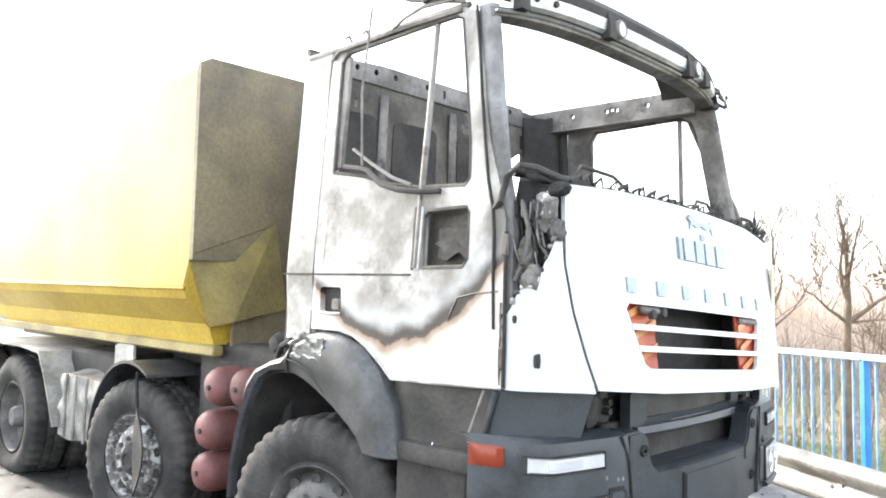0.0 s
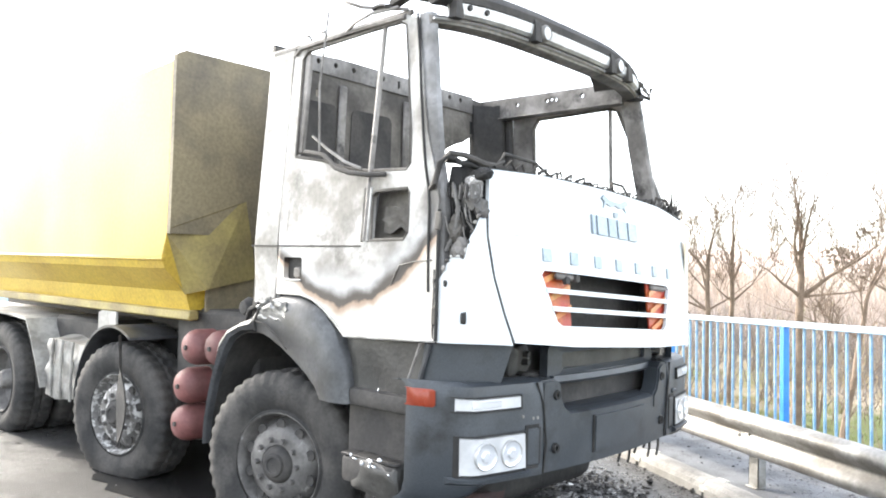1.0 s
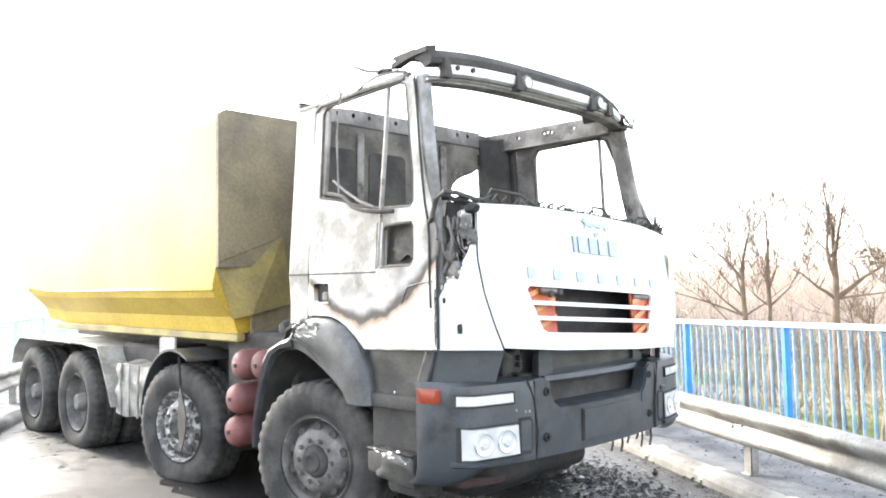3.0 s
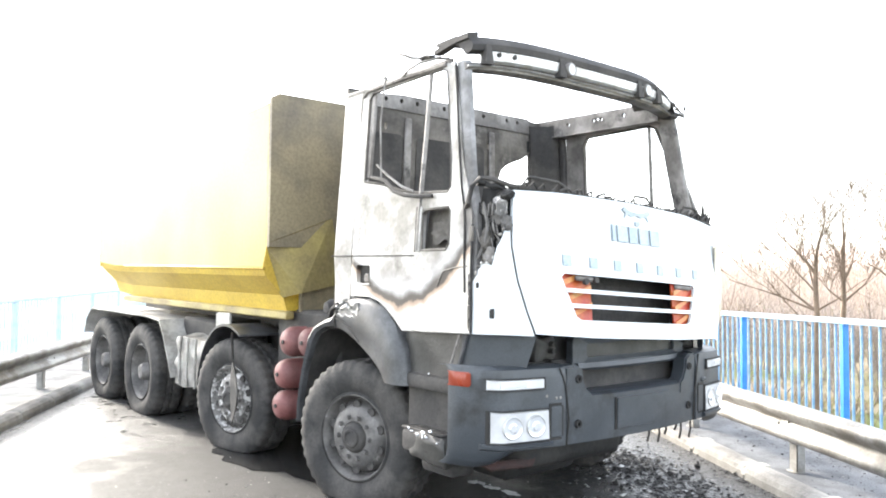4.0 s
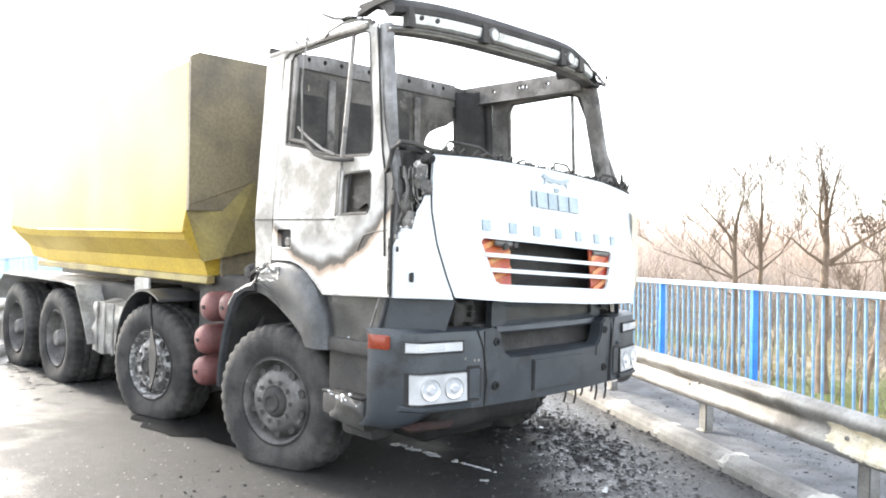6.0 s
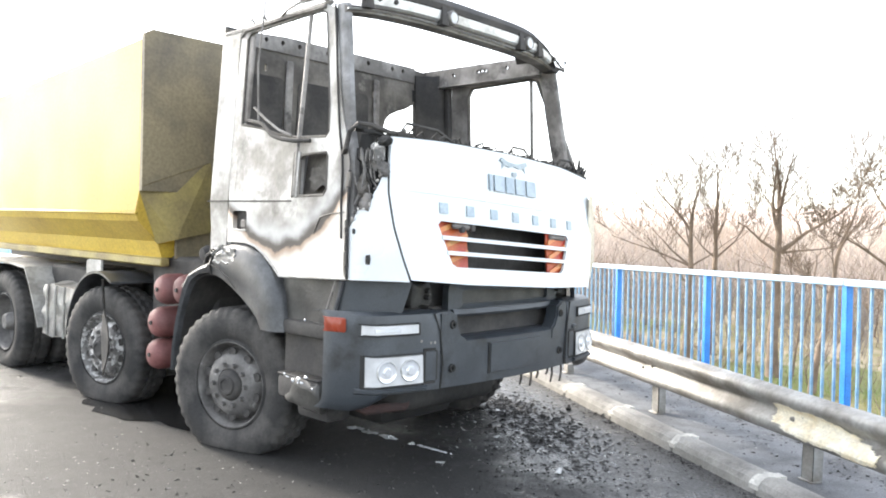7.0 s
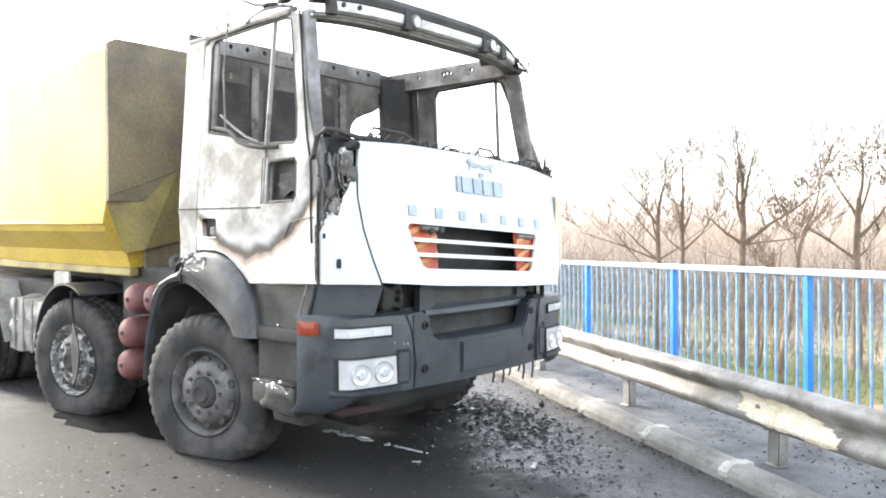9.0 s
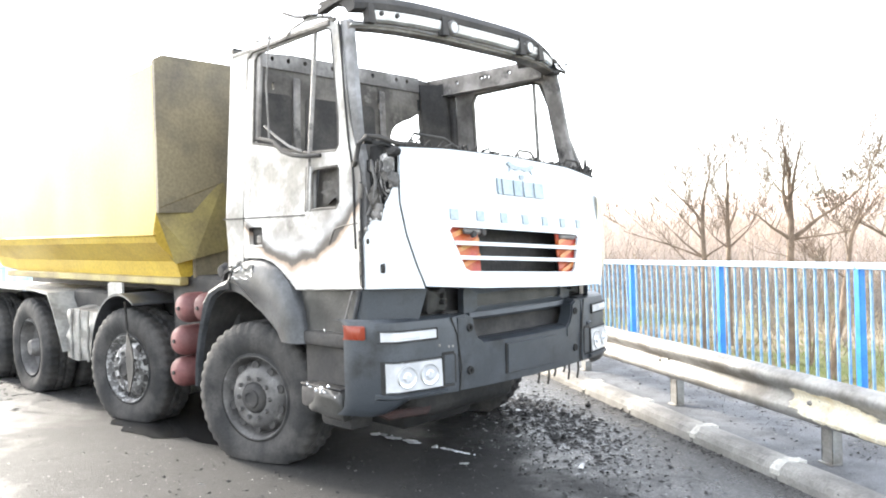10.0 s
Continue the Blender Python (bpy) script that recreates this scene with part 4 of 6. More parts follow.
shell("dash_frame", tube([(-1.05, 0.16, 2.09), (-0.4, 0.12, 2.10), (0.4, 0.12, 2.09), (1.05, 0.16, 2.06)], 0.025, 8), M_SOOT, "bare charred dashboard tube")

# ---- bumper and lamps ----
BX = 0.03                                  # middle of the bumper


def bumper_y(x):
    a = abs(x - BX)
    return -0.15 + 0.13 * (a / 1.1) ** 2 + 0.23 * max(0.0, (a - 1.12) / 0.15) ** 1.8


def rise(x, z):
    """The lower lip climbs from the corners towards the middle."""
    return 0.085 * min(1.0, max(0.0, (1.20 - abs(x - BX)) / 0.22)) if z < 0.6 else 0.0


def wrap(x0, x1, rows, n):
    """A skin round the truck's nose: rows of (z, how far it stands back)."""
    return sheet(lambda x, i: (x, bumper_y(x) + rows[int(i)][1], rows[int(i)][0] + rise(x, rows[int(i)][0])), span(x0, x1, n), range(len(rows)), (0, 0.05, 0))


def sides(a, b):
    return lambda side: sorted((BX + side * a, BX + side * b))


def corner_part(name, a, b, rows, n, mat, parent, side, label=""):
    x0, x1 = sides(a, b)(side)
    return part(name, wrap(x0, x1, rows, n), mat, parent, label)


for side in (-1, 1):
    end = 1.27
    corner = corner_part("bumper_corner", 0.69, end, [(1.07, 0.12), (1.078, 0.05), (1.06, 0.012), (1.0, 0.0), (0.72, 0.0), (0.60, 0.0), (0.545, 0.012), (0.52, 0.035), (0.495, 0.08)], 40, M_BUMPER, truck, side, "dark grey plastic bumper corner")
    corner_part("upper_lamp", 0.865, 1.19, [(1.008, 0.0), (1.003, -0.014), (0.953, -0.016), (0.947, 0.0)], 16, M_LAMP, corner, side, "clear bar-shaped lamp")
    corner_part("lamp_reflector", 0.99, 1.15, [(0.995, -0.012), (0.99, -0.019), (0.964, -0.019), (0.96, -0.012)], 8, M_CHROME, corner, side)
    corner_part("headlamp", 0.83, 1.18, [(0.825, 0.0), (0.818, -0.014), (0.655, -0.022), (0.645, -0.002)], 18, M_LAMP, corner, side, "clear twin headlamp")
    corner_part("headlamp_lip", 0.80, 1.21, [(0.640, -0.012), (0.632, -0.03), (0.615, -0.028), (0.605, 0.0)], 18, M_BUMPER, corner, side)
    for xa2, xb2, za2, zb2 in ((0.82, 1.19, 0.826, 0.833), (1.182, 1.192, 0.638, 0.833), (0.818, 0.828, 0.638, 0.833), (0.82, 1.19, 0.636, 0.643), (0.855, 1.20, 1.009, 1.014), (0.855, 1.20, 0.941, 0.946), (0.852, 0.862, 0.941, 1.014)):
        corner_part("lamp_rim", xa2, xb2, [(zb2, 0.0), (zb2, -0.012), (za2, -0.016), (za2, 0.0)], 10, M_BLACK, corner, side)
    for a in (0.92, 1.075):
        x = BX + side * a
        turn = Matrix.Translation((x, bumper_y(x) - 0.006, 0.735)) @ Matrix.Rotation(math.atan((bumper_y(x + 0.01) - bumper_y(x - 0.01)) / 0.02), 4, "Z")
        for name, prof, mat, label in (("reflector", [(-0.026, 0.002), (-0.026, 0.020), (-0.016, 0.028), (-0.014, 0.050), (-0.019, 0.060), (0.02, 0.064)], M_CHROME, "round headlamp reflector"), ("reflector_ring", [(-0.017, 0.060), (-0.021, 0.063), (-0.017, 0.067), (0.01, 0.067)], M_ALU, "")):
            bm = lathe(prof, "y", (0, 0, 0), 24, caps=False)
            bm.transform(turn)
            part(name, bm, mat, corner, label)
    corner_part("side_recess", 0.725, 0.80, [(0.835, -0.001), (0.83, -0.006), (0.66, -0.006), (0.655, -0.001)], 4, M_BUMPER, corner, side)
    for a, b, z0, z1 in ((0.798, 0.816, 0.64, 0.855), (0.712, 0.728, 0.66, 0.84), (0.725, 0.80, 0.838, 0.856), (0.725, 0.80, 0.64, 0.655)):
        corner_part("recess_groove", a, b, [(z1, 0.0), (z1, -0.005), (z0, -0.005), (z0, 0.0)], 3, M_BLACK, corner, side)
    corner_part("indicator", 1.236, 1.273, [(1.042, 0.0), (1.036, -0.014), (0.968, -0.016), (0.958, 0.0)], 8, M_ORANGE, corner, side, "orange indicator lens")
    if side < 0:
        for x, z in ((-0.70, 0.885), (-0.73, 0.885), (-0.80, 0.90)):
            part("paint_chip", lathe([(-0.004, 0.001), (-0.003, 0.008), (0.0, 0.010)], "y", (x, bumper_y(x) + 0.001, z), 7), M_KERB, corner)
for side in (-1, 1):
    x = BX + side * 0.685
    part("bumper_seam", tube([(x - side * 0.0 + 0.05 * side, bumper_y(x) + 0.012, 1.06), (x + 0.01 * side, bumper_y(x) - 0.002, 0.95), (x - 0.02 * side, bumper_y(x) - 0.003, 0.75), (x - 0.015 * side, bumper_y(x) + 0.01, 0.60)], 0.006, 6), M_BLACK, truck)
# filler between the bumper corner and the cab
for side in (-1, 1):
    part("bumper_filler", sheet(lambda u, v: (side * (1.17 - 0.30 * u ** 1.4 + 0.05 * u * (1 - v)), 0.245 - 0.27 * u ** 0.8 - 0.03 * v, 1.07 + 0.185 * v), span(0, 1, 10), span(0, 1, 4), (0, 0.04, 0)), M_BUMPER, truck, "dark plastic filler above the bumper")
    part("filler_edge", tube([(side * 1.185, 0.275, 1.06), (side * 1.178, 0.215, 1.25)], 0.013, 6), M_FENDER, truck)
    part("filler_edge", tube([(side * 1.195, 0.34, 1.06), (side * 1.185, 0.27, 1.25)], 0.008, 6), M_FRAME, truck)
# middle section with its step recess
bm = wrap(BX - 0.69, BX + 0.69, [(0.885, 0.12), (0.89, 0.04), (0.875, 0.012), (0.60, 0.012), (0.55, 0.02), (0.515, 0.05), (0.50, 0.12)], 24)
part("bumper_middle", bm, M_BUMPER, truck, "dark grey plastic bumper middle")
for side in (-1, 1):
    bm = panel([(BX + side * a, z) for a, z in ((0.69, 0.80), (0.69, 1.065), (0.60, 1.07), (0.545, 1.04), (0.535, 0.97), (0.505, 0.91), (0.46, 0.882), (0.46, 0.80))], [], "y", 0.0, 0.10)
    bmesh.ops.bevel(bm, geom=[e for e in bm.edges if abs(e.verts[0].co.y) < 0.001 and abs(e.verts[1].co.y) < 0.001 and len(e.link_faces) == 2 and e.calc_face_angle(0) > 1], offset=0.012, segments=2, affect="EDGES")
    for v in bm.verts:
        v.co.y += bumper_y(v.co.x) + 0.006
    part("bumper_shoulder", bm, M_BUMPER, truck)
    for z in (0.985, 0.715):
        x = BX + side * 0.585
        part("tow_eye_hole", lathe([(-0.012, 0.012), (-0.014, 0.024), (0.0, 0.028), (0.0, 0.012), (-0.012, 0.012)], "y", (x, bumper_y(x) + 0.010, z), 14), M_BLACK, truck)
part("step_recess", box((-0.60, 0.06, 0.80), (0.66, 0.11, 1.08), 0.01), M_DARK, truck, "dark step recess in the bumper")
part("step_floor", box((-0.52, -0.09, 0.872), (0.58, 0.08, 0.888), 0.004), M_BUMPER, truck)
# upper step panel: a pressed frame round a dark slot
bm = panel(rounded(-0.49, 0.74, 1.03, 1.225, 0.03), [rounded(-0.37, 0.60, 1.095, 1.18, 0.02)], "y", 0.0, 0.05)
for v in bm.verts:
    v.co.y += bumper_y(v.co.x) + 0.12
part("upper_step_panel", bm, M_BUMPER, truck, "grey plastic step panel with a dark slot", smooth=False)
part("step_slot", wrap(-0.40, 0.63, [(1.20, 0.15), (1.20, 0.145), (1.08, 0.145), (1.08, 0.15)], 10), M_STEP, truck)
part("step_lip", wrap(-0.47, 0.72, [(1.06, 0.14), (1.065, 0.095), (1.035, 0.085), (1.02, 0.10)], 12), M_BUMPER, truck)
for side in (-1, 1):
    bm = box((BX + side * 0.74 - 0.10, 0.02, 1.09), (BX + side * 0.74 + 0.10, 0.14, 1.25), 0.03, 2)
    bmesh.ops.subdivide_edges(bm, edges=list(bm.edges), cuts=2, use_grid_fill=True)
    for v in bm.verts:
        v.co += 0.025 * noise.noise_vector(v.co * 11)
    part("cab_mount", bm, M_STEP, truck, "sooty cab mount")
    for z in (1.19, 1.15):
        part("mount_bolt", lathe([(-0.03, 0.001), (-0.03, 0.016), (0.02, 0.02)], "y", (BX + side * 0.70, 0.02, z), 8), M_BLACK, truck)
part("number_plate_holder", wrap(-0.22, 0.34, [(0.845, 0.012), (0.845, -0.002), (0.655, -0.002), (0.65, 0.012)], 6), M_BUMPER, truck, "blank plate holder")
part("plate_groove", wrap(-0.235, -0.222, [(0.85, 0.012), (0.85, 0.004), (0.65, 0.004), (0.65, 0.012)], 2), M_BLACK, truck)
part("headlamp_washer", box((0.80, bumper_y(0.8) - 0.012, 0.86), (0.86, bumper_y(0.8) + 0.02, 0.89), 0.008), M_BUMPER, truck)
# Dark backing added behind the bumper so no sky shows through its gaps.
part("bumper_backing", box((-0.95, 0.12, 0.80), (1.05, 0.22, 1.25), 0.02), M_DARK, truck)
part("radiator", box((-0.5, 0.22, 0.6), (0.5, 0.36, 1.2), 0.02), M_BLACK, truck)
part("front_beam", box((-0.85, 0.06, 0.42), (0.12, 0.3, 0.64), 0.08, 3), M_BLACK, truck, "dark underrun beam")
part("under_guard", tube([(-1.08, 0.24, 0.52), (-1.02, 0.16, 0.475), (-0.78, 0.08, 0.48), (-0.70, 0.10, 0.54)], 0.03, 8), M_RUST, truck, "rusty red guard bar")
for x in (0.30, 0.42, 0.50, 0.62, 0.68, 0.80):
    h = random.uniform(0.06, 0.16)
    part("hanging_scrap", tube([(x, 0.0, 0.66), (x + 0.01, 0.0, 0.58 - h * 0.5), (x + 0.005, 0.01, 0.58 - h)], 0.008, 5), M_DARK, truck)
part("oil_sump", box((-0.62, 0.45, 0.24), (0.12, 1.3, 0.66), 0.08, 2), M_BLACK, truck)
part("gearbox", box((-0.45, 1.5, 0.28), (0.45, 3.0, 0.9), 0.08, 2), M_DARK, truck)
# Unseen far-side blocks, added to keep sky out of the road's reflections.
part("far_underbody_block", box((0.6, 1.98, 0.26), (1.15, 2.85, 1.05), 0.04), M_DARK, truck, "dark unseen block added under the far side")
part("far_rear_block", box((0.62, 3.95, 0.3), (1.18, 4.9, 0.95), 0.08, 2), M_DARK, truck)
part("drive_shaft", tube([(0, 3.0, 0.6), (0, 5.6, 0.5)], 0.09, 10), M_DARK, truck)
part("front_axle", tube([(-1.0, 1.4, 0.46), (-0.6, 1.4, 0.38), (0.6, 1.4, 0.38), (1.0, 1.4, 0.46)], 0.07, 8), M_DARK, truck)
part("engine", box((-0.42, 0.4, 0.6), (0.42, 1.7, 1.2), 0.06), M_SOOT, truck, "charred engine block")
# steps behind the near bumper corner
part("step_box", box((-1.19, 0.40, 0.48), (-0.9, 0.82, 0.62), 0.025, 2), M_DARK, truck, "charred lower step")
part("step_box", box((-1.10, 0.42, 0.35), (-0.9, 0.74, 0.49), 0.04, 2), M_DARK, truck)
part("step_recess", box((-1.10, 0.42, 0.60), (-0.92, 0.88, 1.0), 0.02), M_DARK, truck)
part("step_box", box((-1.17, 0.36, 0.88), (-0.92, 0.90, 0.975), 0.025, 2), M_DARK, truck, "charred upper step")
part("step_panel", sheet(lambda u, v: (-1.13 + 0.012 * noise.noise((u * 4, v * 3, 6)), 0.24 + 0.62 * u, 0.97 + 0.29 * v), span(0, 1, 10), span(0, 1, 6), (0.03, 0, 0)), M_STEP, truck, "smoke-stained panel under the door")
part("step_tread", box((-1.185, 0.41, 0.618), (-0.92, 0.83, 0.632), 0.006), M_DARK, truck)
rng = random.Random(44)
for k in range(11):
    bm = bmesh.new()
    c = (-1.20 + rng.uniform(-0.004, 0.006), rng.gauss(0.58, 0.07), rng.gauss(0.595, 0.028))
    if k > 9:
        c = (-1.18, rng.uniform(0.55, 0.78), rng.gauss(0.985, 0.012))
    bmesh.ops.create_icosphere(bm, subdivisions=2, radius=1, matrix=Matrix.Translation(c) @ Matrix.Diagonal((0.006, rng.uniform(0.006, 0.026), rng.uniform(0.004, 0.012), 1)))
    for v in bm.verts:
        v.co += 0.006 * noise.noise_vector(v.co * 45)
    part("bare_metal_scrap", bm, M_CHROME, truck, "shiny melted metal")
bm = box((-1.19, 0.38, 0.44), (-1.10, 0.74, 0.64), 0.03, 2)
bmesh.ops.subdivide_edges(bm, edges=list(bm.edges), cuts=3, use_grid_fill=True)
for v in bm.verts:
    v.co += 0.03 * noise.noise_vector(v.co * 9)
part("melted_step", bm, M_STEP, truck, "lumpy melted step plate")
part("far_step_box", box((0.72, 0.40, 0.62), (1.08, 0.88, 1.0), 0.02), M_BLACK, truck)

# ---- fenders ----
# the arch in profile: inner and outer edge as (y, z), from its front foot over the top to the hanging rear flap
ARCH = ((1.00, 0.885, 0.78, 0.885), (1.05, 0.95, 0.795, 1.0), (1.13, 1.01, 0.835, 1.14), (1.24, 1.075, 0.905, 1.275), (1.36, 1.135, 1.015, 1.375), (1.47, 1.18, 1.16, 1.43), (1.55, 1.20, 1.34, 1.44), (1.60, 1.207, 1.48, 1.42), (1.63, 1.208, 1.56, 1.375), (1.66, 1.207, 1.63, 1.295), (1.75, 1.20, 1.74, 1.26), (1.86, 1.15, 1.90, 1.20), (1.93, 1.06, 1.985, 1.12), (2.03, 0.85, 2.06, 0.86), (2.09, 0.62, 2.11, 0.62), (2.10, 0.46, 2.115, 0.46))
LINER = [(yi - 0.004, zi - 0.012) for yi, zi, yo, zo in ARCH]
def fender(side):
    xi, xo = side * 0.80, side * 1.21
    bm = bmesh.new()
    rows = []
    for yi, zi, yo, zo in ARCH:
        at = lambda f, x: bm.verts.new((x, yi + (yo - yi) * f, zi + (zo - zi) * f))
        rows.append([at(0.0, xo - side * 0.012), at(0.06, xo), at(0.5, xo + side * 0.014), at(0.85, xo), at(0.97, xo - side * 0.03), at(1.0, xo - side * 0.07), at(1.0, xi), at(0.0, xi)])
    for a, b in zip(rows, rows[1:]):
        for k in range(8):
            bm.faces.new((a[k], a[(k + 1) % 8], b[(k + 1) % 8], b[k]))
    bm.faces.new(rows[0])
    bm.faces.new(rows[-1])
    return bm


for side in (-1, 1):
    fen = part("fender", fender(side), M_FENDER, truck, "grey plastic wheel arch, heat-stained")
    part("fender_liner", sheet(lambda i, v: (side * (0.75 + 0.42 * v), *LINER[int(i)]), range(len(LINER)), [0, 1], (0, 0, 0.006)), M_DARK, fen)
    part("fender_seam", tube([(side * 1.208, 1.60, 1.21), (side * 1.222, 1.59, 1.27), (side * 1.224, 1.56, 1.33), (side * 1.20, 1.50, 1.405), (side * 1.15, 1.49, 1.42)], 0.008, 6), M_BLACK, fen)
    part("fender_crease", tube([(side * 1.224, 1.585, 1.275), (side * 1.228, 1.48, 1.26), (side * 1.228, 1.36, 1.20), (side * 1.224, 1.27, 1.13)], 0.005, 5), M_DARK, fen)
    part("melted_patch", sheet(lambda u, v: (side * (1.222 + 0.012 * noise.noise((u * 5, v * 6, 2))), 1.30 + 0.26 * u + 0.04 * noise.noise((v * 4, u * 2, 5)), 1.29 + 0.11 * v + 0.03 * noise.noise((u * 4, v, 8))), span(0, 1, 12), span(0, 1, 8), (0.01 * -side, 0, 0)), M_WETMELT, fen, "glossy melted plastic")
    part("fender_blob", lathe([(-0.05, 0.001), (-0.045, 0.04), (0.0, 0.065), (0.05, 0.04), (0.055, 0.001)], "x", (side * 1.12, 1.80, 1.34), 14), M_DARK, fen, "charred hose end")
    part("fender_strut", tube([(side * 1.19, 1.60, 1.37), (side * 1.17, 1.72, 1.33), (side * 1.12, 1.84, 1.22)], 0.016, 6), M_DARK, fen)

# ---- wheels ----
NUT = mesh_of(lathe([(-0.04, 0.001), (-0.04, 0.012), (-0.028, 0.017), (0.0, 0.017)], "x", (0, 0, 0), 6), "wheel_nut", M_RIM)


def tyre_mesh(width, r):
    h = width
    prof = [(0.0, 0.30), (0.012, 0.315), (-0.012, 0.36), (-0.022, 0.41), (-0.018, 0.455), (0.0, r - 0.03), (0.02, r - 0.008), (0.035, r - 0.004)]
    prof += [(h - 0.035, r - 0.004), (h - 0.02, r - 0.008), (h, r - 0.03), (h + 0.018, 0.455), (h + 0.02, 0.40), (h, 0.31), (h, 0.30)]
    mid = [(0.05, r - 0.004), (0.10, r - 0.004), (0.115, r - 0.02), (0.13, r - 0.004), (h - 0.13, r - 0.004), (h - 0.115, r - 0.02), (h - 0.10, r - 0.004), (h - 0.05, r - 0.004)]
    prof = prof[:8] + mid + prof[8:]
    n = 160
    bm = lathe(prof, "x", (0, 0, 0), n, caps=False)
    for v in bm.verts:
        rad = math.hypot(v.co.y, v.co.z)
        k = round(math.atan2(v.co.z, v.co.y) / (2 * math.pi) * n)
        if rad > r - 0.035 and (k // 2) % 2 == (1 if 0.105 < v.co.x < h - 0.105 else 0):
            q = (rad - 0.012) / rad
            v.co.y, v.co.z = v.co.y * q, v.co.z * q
    for v in bm.verts:
        if v.co.z < -0.44:
            f = (-0.44 - v.co.z)
            v.co.z = -0.44 - f * 0.12
            v.co.x += (-0.02 if v.co.x < h / 2 else 0.02) * min(1, f * 12)
    return mesh_of(bm, "tyre", M_TYRE)


TYRE = tyre_mesh(0.30, 0.542)
RIM_FRONT = mesh_of(lathe([(0.012, 0.305), (-0.004, 0.302), (-0.006, 0.292), (0.01, 0.284), (0.07, 0.27), (0.10, 0.262), (0.09, 0.25), (0.03, 0.225), (0.005, 0.20), (-0.005, 0.17), (-0.005, 0.112), (0.02, 0.108)], "x", (0, 0, 0), 40, caps=False), "rim", M_RIM)
HUB = mesh_of(lathe([(0.01, 0.112), (-0.012, 0.105), (-0.03, 0.09), (-0.035, 0.07), (-0.05, 0.062), (-0.052, 0.045), (-0.045, 0.04), (-0.045, 0.002)], "x", (0, 0, 0), 28, caps=False), "hub", M_DARK)
RIM_REAR = mesh_of(lathe([(0.012, 0.305), (-0.004, 0.302), (-0.006, 0.292), (0.01, 0.284), (0.12, 0.27), (0.14, 0.24), (0.145, 0.12), (0.12, 0.10), (0.02, 0.09), (-0.01, 0.07), (-0.015, 0.002)], "x", (0, 0, 0), 40, caps=False), "rim", M_RIM)
VENT = mesh_of(lathe([(0.0, 0.001), (0.0, 0.03), (0.012, 0.032)], "x", (0, 0, 0), 14), "vent_hole", M_DARK)


RIM_PEELED = RIM_FRONT.copy()
RIM_PEELED.materials[0] = M_PEELED


def wheel(side, y, rear=False, steer=0.0, peeled=False):
    x = side * (1.17 if not rear else 1.20)
    w = share("tyre", TYRE, truck, Matrix.Translation((x, y, 0.452)) @ Matrix.Rotation(radians(steer), 4, "Z") @ (Matrix.Identity(4) if side < 0 else Matrix.Rotation(math.pi, 4, "Z")))
    w["label"] = "scorched black truck tyre"
    share("rim", RIM_REAR if rear else RIM_PEELED if peeled else RIM_FRONT, w, Matrix.Translation((0.012, 0, 0)))
    if not rear:
        share("hub", HUB, w, Matrix.Translation((0.012, 0, 0)))
    for k in range(10):
        a = 2 * math.pi * k / 10
        share("wheel_nut", NUT, w, pose(0.018 if not rear else 0.16, 0.143 * math.cos(a), 0.143 * math.sin(a)))
        if not rear:
            b = a + 0.31
            share("vent_hole", VENT, w, pose(0.026, 0.226 * math.cos(b), 0.226 * math.sin(b), 0, 0, 0))
    if rear:
        i = share("tyre", TYRE, truck, Matrix.Translation((x - side * 0.36, y, 0.452)) @ (Matrix.Identity(4) if side < 0 else Matrix.Rotation(math.pi, 4, "Z")))
    return w


for side in (-1, 1):
    wheel(side, 1.40, steer=15.0)
    wheel(side, 3.395, steer=11.0, peeled=True)
    wheel(side, 5.65, True)
    wheel(side, 7.0, True)
for y in (3.395, 5.65, 7.0):
    part("axle", tube([(-1.0, y, 0.46), (1.0, y, 0.46)], 0.08, 8), M_DARK, truck)

# ---- chassis, tanks and guards ----
for side in (-1, 1):
    part("chassis_rail", box((side * 0.38 - 0.04, 0.5, 0.72), (side * 0.38 + 0.04, 8.0, 1.02), 0.01), M_DARK, truck)
part("subframe", box((-0.55, 2.2, 1.04), (0.55, 7.4, 1.18), 0.02), M_DARK, truck)
part("chassis_clutter", box((-0.95, 1.95, 0.62), (-0.45, 2.95, 1.28), 0.03), M_DARK, truck)
part("chassis_clutter", box((-0.98, 4.05, 0.75), (-0.45, 5.0, 1.1), 0.03), M_DARK, truck)
TANKP = [(0.0, 0.001), (0.004, 0.05), (0.018, 0.09), (0.045, 0.11), (0.08, 0.122), (0.42, 0.122), (0.46, 0.09), (0.47, 0.001)]
for y, z, x in ((2.47, 1.03, -1.15), (2.23, 1.04, -1.12), (2.52, 0.765, -1.17), (2.54, 0.51, -1.17)):
    t = part("air_tank", lathe(TANKP, "x", (x, y, z), 28), M_RED, truck, "dull red air tank with domed end")
    part("tank_valve", lathe([(-0.012, 0.001), (-0.012, 0.015), (0.01, 0.018)], "x", (x, y, z), 10), M_DARK, t)
# crumpled fuel tank
def tank_fn(u, v):
    a = 2 * math.pi * v
    c, s = math.cos(a), math.sin(a)
    k = 1.0 / max(abs(c), abs(s)) ** 0.85
    y = 3.98 + 0.68 * u
    d = 0.04 * noise.noise((y * 2.6, c * 2.2, s * 2.2)) + 0.010 * noise.noise((y * 8, c * 5, s * 5))
    return (-0.93 + (0.25 + d) * c * k * 1.0, y, 0.69 + (0.245 + d) * s * k)


bm = sheet(tank_fn, span(0, 1, 18), span(0, 1, 40))
bmesh.ops.remove_doubles(bm, verts=bm.verts, dist=0.0005)
